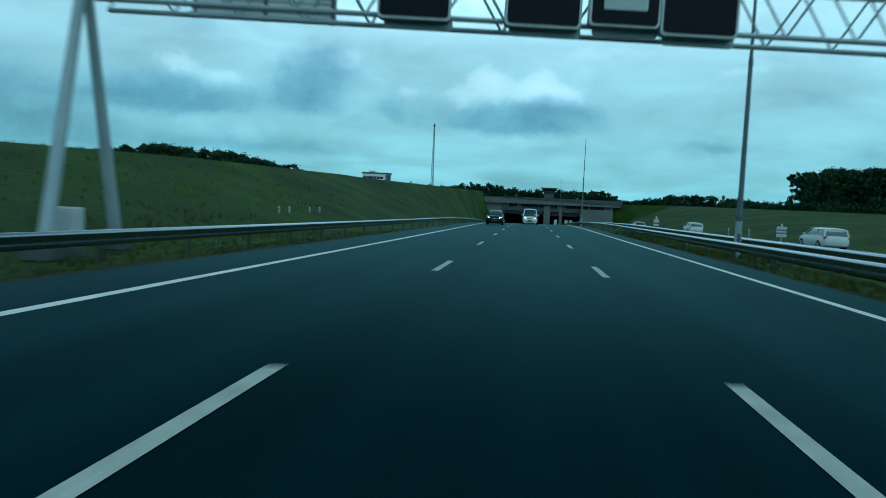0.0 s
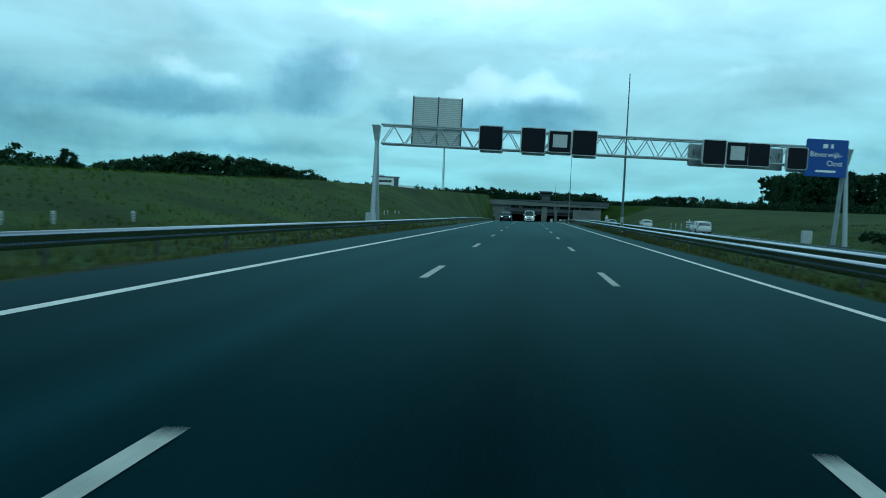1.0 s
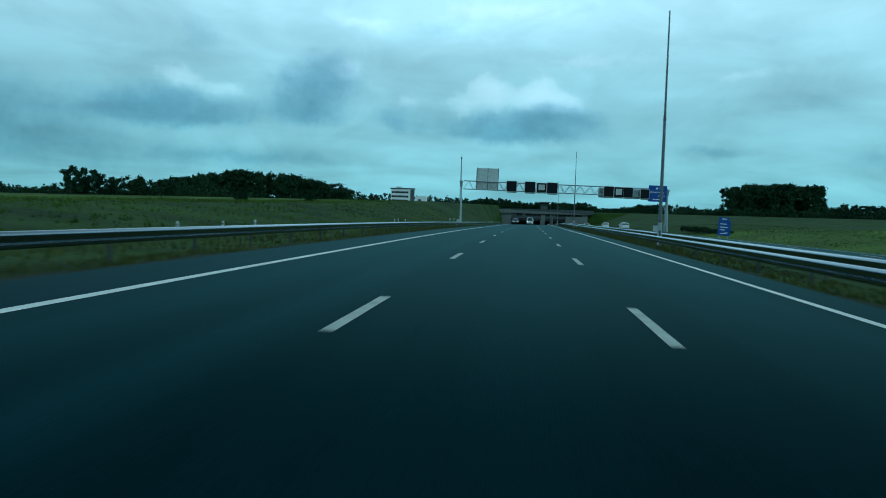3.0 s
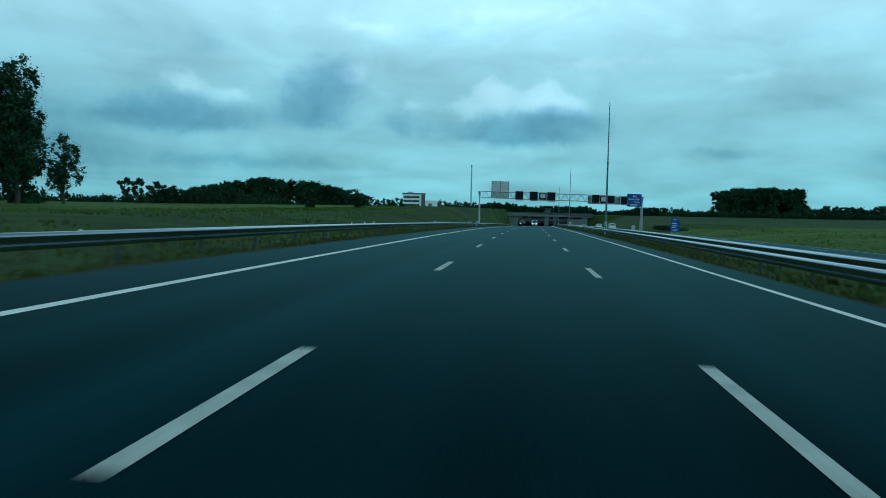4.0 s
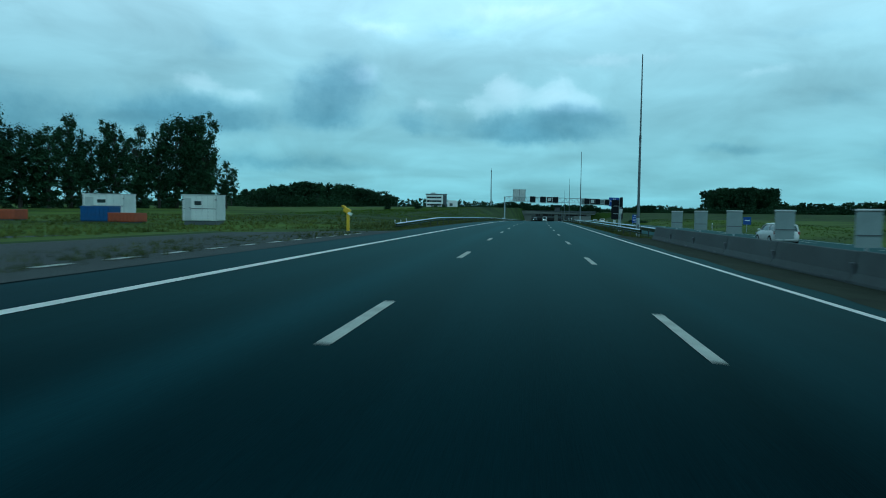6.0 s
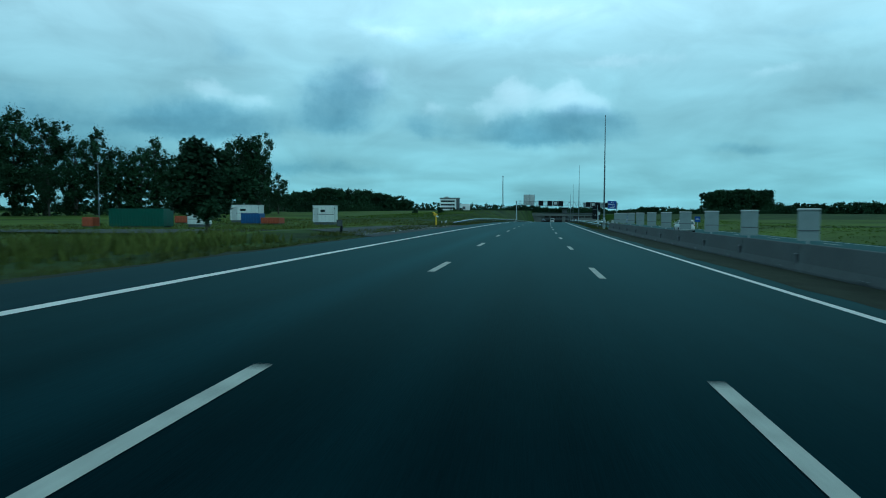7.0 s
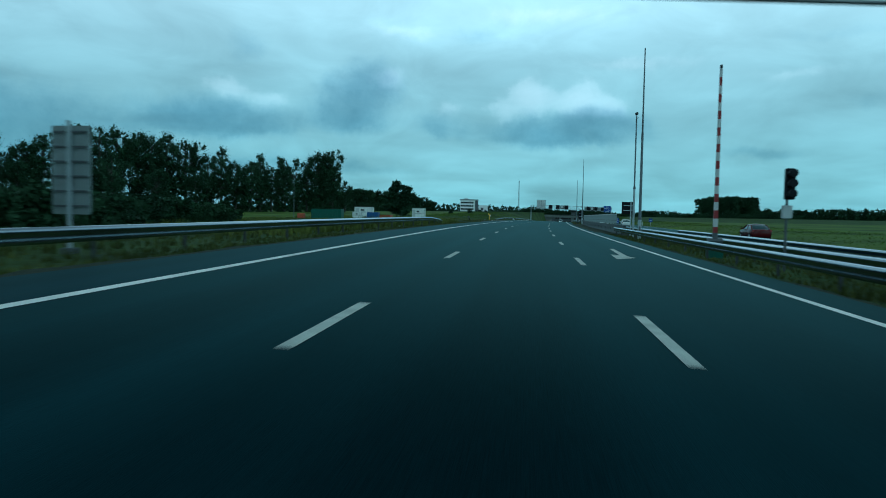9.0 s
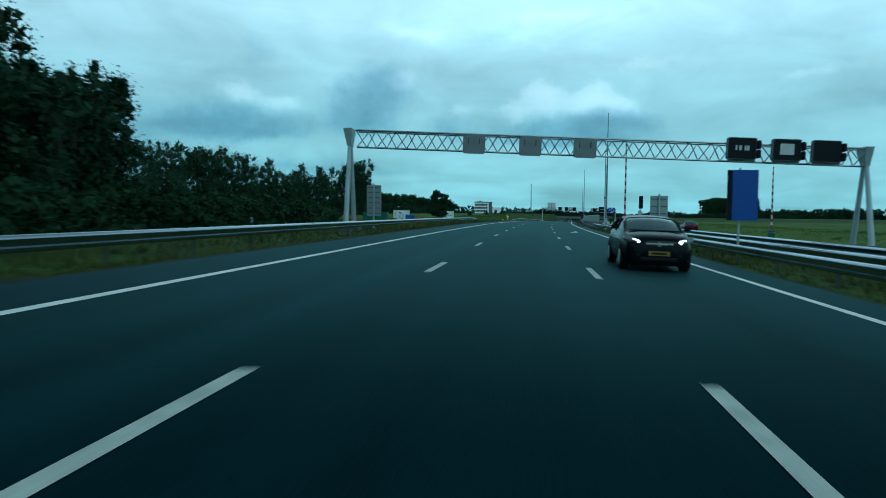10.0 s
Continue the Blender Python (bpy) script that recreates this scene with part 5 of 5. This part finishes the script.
# opposite carriageway: they drive away, tails to the camera
for s, u, paint, lab, args in ((-90.0, 20.3, P_WHITE, "small white hatchback on the opposite carriageway", dict(length=3.9, box_back=True, height=1.48)),
                               (-52.0, 20.3, P_WHITE, "white estate car on the opposite carriageway", dict(length=4.5, box_back=True, height=1.5)),
                               (-112.0, 17.0, P_SILVER, "silver car far along the opposite carriageway", dict()),
                               (144.5, 16.8, P_WHITE, "white hatchback on the opposite carriageway", dict(length=4.0, box_back=True, height=1.5)),
                               (224.0, 20.3, P_RED, "dark red car on the opposite carriageway", dict(length=4.3))):
    car(FR(s, u, -0.34) @ Matrix.Rotation(math.pi, 4, "Z"), paint, lab, lights=False, **args)


# ---- trees ----
def leaf_cloud(rng, blobs, per, size, name, mat, parent=None, inner=2.4):
    """Leaves as small bent quads scattered through lumps: blobs are (x, y, z, rx, ry, rz)."""
    n = per * len(blobs)
    b = np.repeat(np.array(blobs, dtype=np.float64), per, axis=0)
    d = rng.normal(size=(n, 3))
    d /= np.linalg.norm(d, axis=1)[:, None]
    r = rng.uniform(0.05, 1.12, n) ** 0.5
    c = b[:, :3] + d * r[:, None] * b[:, 3:6]
    a = rng.normal(size=(n, 3))
    a /= np.linalg.norm(a, axis=1)[:, None]
    q = np.cross(a, rng.normal(size=(n, 3)))
    q /= np.linalg.norm(q, axis=1)[:, None] + 1e-9
    sz = size * rng.uniform(0.55, 1.35, n)[:, None]
    # larger sprays deep inside close the view through each lump
    deep = rng.uniform(0, 1, n) < 0.36
    c[deep] = b[deep, :3] + d[deep] * 0.50 * r[deep, None] * b[deep, 3:6]
    sz[deep] = np.minimum(sz[deep] * inner, b[deep, 3:4] * 0.85)
    v = np.stack([c - a * sz * 0.5, c + q * sz * 0.42, c + a * sz * 0.6, c - q * sz * 0.42], axis=1).reshape(-1, 3)
    me = bpy.data.meshes.new(name)
    me.vertices.add(4 * n)
    me.vertices.foreach_set("co", v.ravel())
    me.loops.add(4 * n)
    me.loops.foreach_set("vertex_index", np.arange(4 * n, dtype=np.int32))
    me.polygons.add(n)
    me.polygons.foreach_set("loop_start", np.arange(0, 4 * n, 4, dtype=np.int32))
    me.update()
    me.materials.append(mat)
    ob = new(name, me)
    if parent:
        ob.parent = parent
    return ob


def tree(seed, h, spread, bare, mat, label, tall=True, leaf=0.42, per=55, lumps=34):
    """A tree h metres tall: tapered trunk, limbs, and a lumpy crown with gaps; bare is the clear height of the trunk."""
    rng, pr = np.random.default_rng(seed), random.Random(seed)
    t = thing("tree", Matrix.Identity(4), label, "tree", "roadside trees")
    bm = bmesh.new()
    pts = [Vector((0, 0, -0.4))]
    for i in range(1, 6):
        pts.append(Vector((pr.uniform(-0.03, 0.03) * h * 0.5, pr.uniform(-0.03, 0.03) * h * 0.5, h * 0.88 * i / 5)))
    r0 = 0.022 * h
    for i in range(5):
        tube(bm, pts[i], pts[i + 1], r0 * (1 - i / 5.2), r0 * (1 - (i + 1) / 5.2), 8)
    part("trunk", bm, BARK, t)
    blobs = []
    bm = bmesh.new()
    # one rounded main crown with smaller rounded boughs leaning out of it
    tall_c, turn0 = h - bare, pr.uniform(0, 6.28)
    lobes = [(0.0, 0.0, bare + 0.53 * tall_c, 0.52 * spread, 0.41 * tall_c, 0.46)]
    for i in range(4):
        a, o, zc = turn0 + 1.7 * i, spread * pr.uniform(0.36, 0.56), pr.uniform(0.28, 0.80)
        lobes.append((o * math.cos(a), o * math.sin(a), bare + zc * tall_c, spread * pr.uniform(0.30, 0.40), tall_c * pr.uniform(0.13, 0.20), 0.135))
    for lx, ly, lz, ra, rc, shr in lobes:
        for i in range(int(lumps * shr)):
            d = Vector((pr.gauss(0, 1), pr.gauss(0, 1), pr.gauss(0, 1))).normalized() * pr.uniform(0.35, 1.0) ** 0.5
            c = Vector((lx + d.x * ra, ly + d.y * ra, lz + d.z * rc))
            r = spread * pr.uniform(0.15, 0.27)
            c.z = min(c.z, h - r)
            blobs.append((c.x, c.y, c.z, r, r, r * (1.1 if tall else 0.95)))
            base = pts[min(4, int(5 * max(0.0, c.z - 0.1 * h) / h))]
            if i % 3 == 0:
                tube(bm, (base.x, base.y, max(bare * 0.7, c.z - 0.14 * h)), c, r0 * 0.22, r0 * 0.06, 5)
    part("branch_frame", bm, BARK, t)
    leaf_cloud(rng, blobs, per, leaf, "crown", mat, t)
    return t


def place_trees(protos, spots):
    used = [False] * len(protos)
    for i, (x, y, z, k, turn) in enumerate(spots):
        j = i % len(protos)
        m = Matrix.Translation((x, y, z)) @ Matrix.Rotation(turn, 4, "Z")
        if not used[j]:
            o = protos[j]
            o.matrix_basis = m
            used[j] = True
        else:
            o = copy_thing(protos[j], m)
        o.scale = (k, k, k * (0.94 + 0.12 * ((i * 7) % 5) / 4))


pr = random.Random(11)
# tall poplars beyond the field
POP = [tree(1, 26, 8.0, 1.5, LEAF, "tall poplar with an open ragged crown beyond the field", True, 0.23, 86, 140),
       tree(2, 25, 7.0, 1.5, LEAF, "tall poplar with a narrow crown beyond the field", True, 0.23, 86, 140),
       tree(3, 24, 8.4, 1.0, LEAF_DARK, "tall dark poplar in the row beyond the field", True, 0.23, 86, 140)]
spots = [(-88.5, -14.5, 2, 0.60, 0.8), (-93, -22, 2, 1.14, 0.3), (-97, -26, 2, 1.10, 1.3), (-91, -23, 1.8, 0.86, 2.3), (-95, -20, 1.8, 0.9, 3.3), (-99, -31, 2, 0.86, 0.9), (-103, -33, 2, 0.88, 4.0)]
for x, y, k in ((-104, -42, 0.84), (-107, -47, 0.80), (-109, -51, 0.82), (-111, -56, 0.84), (-114, -61, 0.82), (-117, -66, 0.84), (-121, -70, 0.82), (-126, -73, 1.06), (-131, -77, 1.10), (-134, -82, 1.07), (-138, -85, 1.10), (-142, -90, 1.08), (-146, -95, 1.10),
                (-124, -95, 0.62), (-132, -104, 0.7), (-140, -112, 0.75), (-118, -84, 0.55), (-150, -101, 0.98), (-155, -108, 1.02), (-157, -114, 0.9), (-160, -120, 0.85), (-161, -127, 0.9), (-164, -133, 0.8), (-166, -140, 0.85), (-168, -148, 0.9), (-150, -122, 0.6), (-152, -132, 0.65), (-156, -146, 0.6)):
    spots.append((x + pr.uniform(-1, 1), y + pr.uniform(-1, 1), 1.8, k * 1.07, pr.uniform(0, 6)))
place_trees(POP, spots)

# belt of dark trees behind the guardrail near the end of the drive
BELT = [tree(5, 10.5, 4.3, 0.8, LEAF_DARK, "dark leafy roadside tree in a dense belt", False, 0.15, 84, 84),
        tree(6, 9.0, 4.4, 0.5, LEAF_DARK, "dark bushy roadside tree in a dense belt", False, 0.15, 84, 84),
        tree(7, 12.0, 3.9, 1.0, LEAF_DARK, "tall dark roadside tree with loose branches", True, 0.15, 84, 84)]
spots = [(R(q, w).x, R(q, w).y, gz(q, w), k, a) for q, w, k, a in ((286.5, -34.5, 1.6, 0.7), (290, -36, 1.5, 2.7), (294, -31, 1.4, 1.7))]
for u0, begin in ((-21.5, 293.5), (-27.5, 285.5), (-34.0, 277.0)):
    for s in np.arange(begin, 340 if u0 > -30 else 306, 4.6):
        s = float(s)
        k = (0.98 + 0.014 * min(22.0, s - begin)) * pr.uniform(0.88, 1.08) * (1.0 - 0.006 * (u0 + 34))
        u = u0 + pr.uniform(-1.5, 1.5)
        p = R(s + pr.uniform(-1.0, 1.0), u)
        spots.append((p.x, p.y, gz(s, u) - 0.05, k, pr.uniform(0, 6)))
place_trees(BELT, spots)

# single large bush by the service road, and scattered smaller trees
BUSH = [tree(8, 5.6, 3.0, 0.2, LEAF_DARK, "large dark rounded bush in long grass", False, 0.22, 130, 72),
        tree(9, 6.0, 1.6, 0.6, LEAF, "thin young tree with sparse layered branches", True, 0.30, 40, 33)]
p = R(185, -22)
spots = [(p.x, p.y, gz(185, -22), 1.25, 0.4)]
place_trees(BUSH[:1], spots + [(-40, 20, 2.4, 0.5, 0.0), (-46, 4, 2.3, 0.45, 2.0), (-38, 60, 3.0, 0.42, 1.0), (-42, 66, 3.0, 0.4, 3.0), (-45, 75, 3.0, 0.36, 2.0)])
place_trees(BUSH[1:], [(-138, 89, 1.8, 2.1, 0.9), (-133, 94, 1.8, 1.8, 3.2), (-230, 224, 2, 2.9, 0.5), (-248, 279, 2, 2.7, 2.5), (-88, 60, 2.4, 1.1, 1.0), (-110, 96, 3, 1.2, 2.2), (-44, 88, 3.0, 0.45, 0.3), (-46, 52, 2.7, 0.4, 1.3), (-120, 108, 3, 1.2, 4.0)])


# ---- woods in the distance ----
def wood(name, label, line, depth, z, h, n, lump, leaf=0.9, per=26, seed=3, crown_base=0.15, jag=0.25):
    """A far belt of trees along a line of (x, y, height factor) points."""
    rng = np.random.default_rng(seed)
    pts = np.array(line, dtype=np.float64)
    seg = np.hypot(np.diff(pts[:, 0]), np.diff(pts[:, 1]))
    cum = np.concatenate([[0], np.cumsum(seg)])
    blobs = []
    ntree = max(4, int(cum[-1] / (lump * 1.1)))
    for _ in range(max(1, int(depth / (lump * 1.6)))):
        for i in range(ntree):
            d = (i + rng.uniform(0, 1)) / ntree * cum[-1]
            x, y, k = (float(np.interp(d, cum, pts[:, j])) for j in range(3))
            x += rng.uniform(-depth / 2, depth / 2) * 0.4
            y += rng.uniform(-depth / 2, depth / 2)
            hh = h * k * (1 - jag * rng.uniform(0, 1))
            for _ in range(n):
                zz = z + hh * rng.uniform(crown_base, 0.93)
                q = lump * rng.uniform(0.45, 0.8)
                blobs.append((x + rng.normal() * lump * 0.45, y + rng.normal() * lump * 0.45, zz, q, q, q * 0.9))
    return tagged(leaf_cloud(rng, blobs, per, leaf, name, LEAF_FAR), label, "trees", kind="stuff")


wood("wood_block", "dense dark block of planted poplar wood", [(106, 282, 0.93), (114, 276, 1.02), (124, 270, 1.04), (140, 261, 0.98)], 20, 1.0, 18.6, 40, 2.5, 0.55, 28, 21, 0.0, 0.0)
wood("wood_hill", "wooded low hill on the horizon", [(-256, 334, 0.40), (-237, 346, 0.72), (-212, 364, 1.0), (-187, 380, 1.0), (-162, 399, 0.8), (-145, 415, 0.5)], 36, 2.5, 24.5, 18, 4.2, 0.9, 38, 22, 0.0, 0.10)
wood("tree_line", "low dark line of trees at the field edge", [(-240, 60, 1.0), (-205, 120, 0.9), (-160, 165, 0.8), (-125, 190, 0.75)], 10, 2.2, 6.5, 5, 2.2, 0.9, 16, 23, 0.0, 0.35)
wood("tree_line", "row of trees behind the office block", [(-170, 540, 1.0), (-100, 545, 0.8), (-70, 550, 0.7), (-40, 560, 0.7)], 14, 5.0, 12.0, 5, 3.2, 1.4, 14, 24, 0.0, 0.3)
wood("tree_line", "dark trees behind the tunnel portal", [(-62, 312, 0.5), (-40, 308, 0.75), (-32, 305, 0.9), (-22, 303, 1.15), (-12, 303, 0.85), (0, 303, 0.65), (16, 303, 0.8), (30, 303, 0.85), (36, 303, 0.45)], 14, 2.6, 6.6, 6, 1.9, 0.8, 26, 25, 0.0, 0.3)
wood("tree_line", "thin row of trees along the horizon", [(36, 420, 0.5), (60, 400, 0.6), (72, 330, 1.15), (80, 322, 1.1), (92, 312, 0.9), (104, 300, 0.7)], 14, 1.0, 7.5, 5, 2.0, 0.9, 15, 26, 0.0, 0.35)
wood("tree_line", "long low tree line along the horizon", [(150, 330, 1.0), (210, 260, 1.0), (260, 170, 1.0), (330, 60, 1.0), (390, -60, 1.0), (430, -220, 1.0)], 16, 0.8, 11.0, 8, 2.4, 1.2, 14, 27, 0.0, 0.35)
wood("tree_line", "distant trees closing the horizon", [(-700, -400, 1.0), (-600, 0, 1.0), (-460, 260, 1.0), (-300, 470, 1.0), (-130, 600, 1.0), (60, 640, 0.8), (260, 560, 0.9), (480, 360, 1.0), (620, 0, 1.0), (700, -400, 1.0)], 26, 0.8, 7.5, 4, 4.0, 2.6, 9, 28, 0.0, 0.4)
wood("hedge", "clump of dark bushes on the crest of the bank", [(-106, 44, 0.9), (-92, 57, 1.0), (-84, 67, 0.85), (-76, 78, 0.45)], 8, 2.2, 7.8, 7, 1.6, 0.36, 36, 34, 0.0, 0.5)
wood("hedge", "dark field hedge in front of the planted wood", [(70, 268, 0.8), (110, 250, 1.0), (165, 225, 1.0)], 8, 0.6, 5.8, 8, 1.6, 0.7, 30, 33, 0.0, 0.35)
wood("hedge", "dark undergrowth beneath the poplar row", [(-91, -19, 0.8), (-95, -26, 1.0), (-102, -38, 1.0), (-116, -62, 1.0), (-130, -82, 1.1), (-150, -105, 1.1), (-164, -150, 1.0)], 9, 1.6, 13.0, 12, 2.3, 0.36, 38, 29, 0.0, 0.28)
wood("hedge", "low dark bushes at the foot of the tree belt", [(R(224, -32).x, R(224, -32).y, 0.6), (R(240, -30).x, R(240, -30).y, 0.9), (R(252, -27).x, R(252, -27).y, 0.9), (R(262, -21).x, R(262, -21).y, 0.8), (R(275, -18.5).x, R(275, -18.5).y, 0.9), (R(340, -17.5).x, R(340, -17.5).y, 1.0)], 4.5, 1.3, 3.0, 9, 0.9, 0.15, 56, 30, 0.0, 0.35)


def scrub(label, seed, n, s_range, u_range, size, mat):
    """Low bushes scattered over a stretch of the land."""
    rng = np.random.default_rng(seed)
    blobs = []
    for _ in range(n):
        s, u = float(rng.uniform(*s_range)), float(rng.uniform(*u_range))
        p, q = R(s, u), size * float(rng.uniform(0.5, 1.3))
        for _ in range(3):
            blobs.append((p.x + rng.normal() * q * 0.8, p.y + rng.normal() * q * 0.8, gz(s, u) + q * 0.3, q, q, q * 0.62))
    return tagged(leaf_cloud(rng, blobs, 46, 0.30, "scrub", mat), label, "bushes", kind="stuff")


scrub("yellow-green bush at the end of the dark hedge", 53, 5, (223, 228), (-30, -27), 0.85, HAY)
wood("hedge", "bushes in the grass beyond the opposite carriageway", [(R(-24, 27).x, R(-24, 27).y, 0.9), (R(-14, 28).x, R(-14, 28).y, 1.0), (R(-2, 29).x, R(-2, 29).y, 0.6)], 2, -0.1, 0.7, 2, 0.5, 0.2, 30, 31, 0.0, 0.5)


# ---- grass on the verges ----
def grass(name, label, s0, s1, u0, u1, per_m2, h, seed, mat=None, wide=1.0):
    rng = np.random.default_rng(seed)
    n = int((s1 - s0) * abs(u1 - u0) * per_m2)
    ss, uu = rng.uniform(s0, s1, n), rng.uniform(u0, u1, n)
    vs, fs = [], []
    for s, u in zip(ss, uu):
        c, th = centre(s), head(s)
        x, y, z = c.x + u * math.cos(th), c.y + u * math.sin(th), gz(s, u) - 0.02
        tall = h * (0.55 + 0.45 * noise.noise(Vector((s * 0.15, u * 0.4, seed)))) * rng.uniform(0.6, 1.3)
        for _ in range(3):
            a, lean = rng.uniform(0, 6.28), rng.uniform(0.1, 0.7) * tall
            w = (0.022 + 0.03 * tall) * wide
            ox, oy = rng.normal() * 0.06 * wide, rng.normal() * 0.06 * wide
            i = len(vs)
            vs += [(x + ox - w * math.sin(a), y + oy + w * math.cos(a), z), (x + ox + w * math.sin(a), y + oy - w * math.cos(a), z), (x + ox + lean * math.cos(a), y + oy + lean * math.sin(a), z + tall)]
            fs.append((i, i + 1, i + 2))
    return tagged(raw(name, vs, fs, mat or BLADE), label, "grass", kind="stuff")


grass("grass", "dry green verge grass under the guardrail", -40, 340, -10.4, -7.7, 10, 0.26, 41)
grass("grass", "long green grass on the outer bank", -40, 150, -17, -10.4, 3.0, 0.42, 42)
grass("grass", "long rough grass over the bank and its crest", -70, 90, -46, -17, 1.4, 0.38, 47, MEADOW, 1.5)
grass("grass", "long seeding grass beside the service road", 199, 262, -20, -10.6, 5.0, 0.95, 43, HAY, 1.3)
grass("grass", "long rough grass between the guardrail and the tree belt", 262, 340, -17, -10.6, 4.0, 0.45, 48)
grass("grass", "tall pale grass in the meadow round the site cabins", 100, 236, -60, -17, 1.6, 0.38, 46, HAY, 1.7)
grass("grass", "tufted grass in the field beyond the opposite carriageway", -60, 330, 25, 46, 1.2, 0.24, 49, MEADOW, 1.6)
grass("grass", "short grass in the median", -60, 150, 6.6, 9.1, 11, 0.30, 44)
grass("grass", "short grass in the median past the barriers", 229, 345, 6.6, 10.6, 9, 0.30, 45)
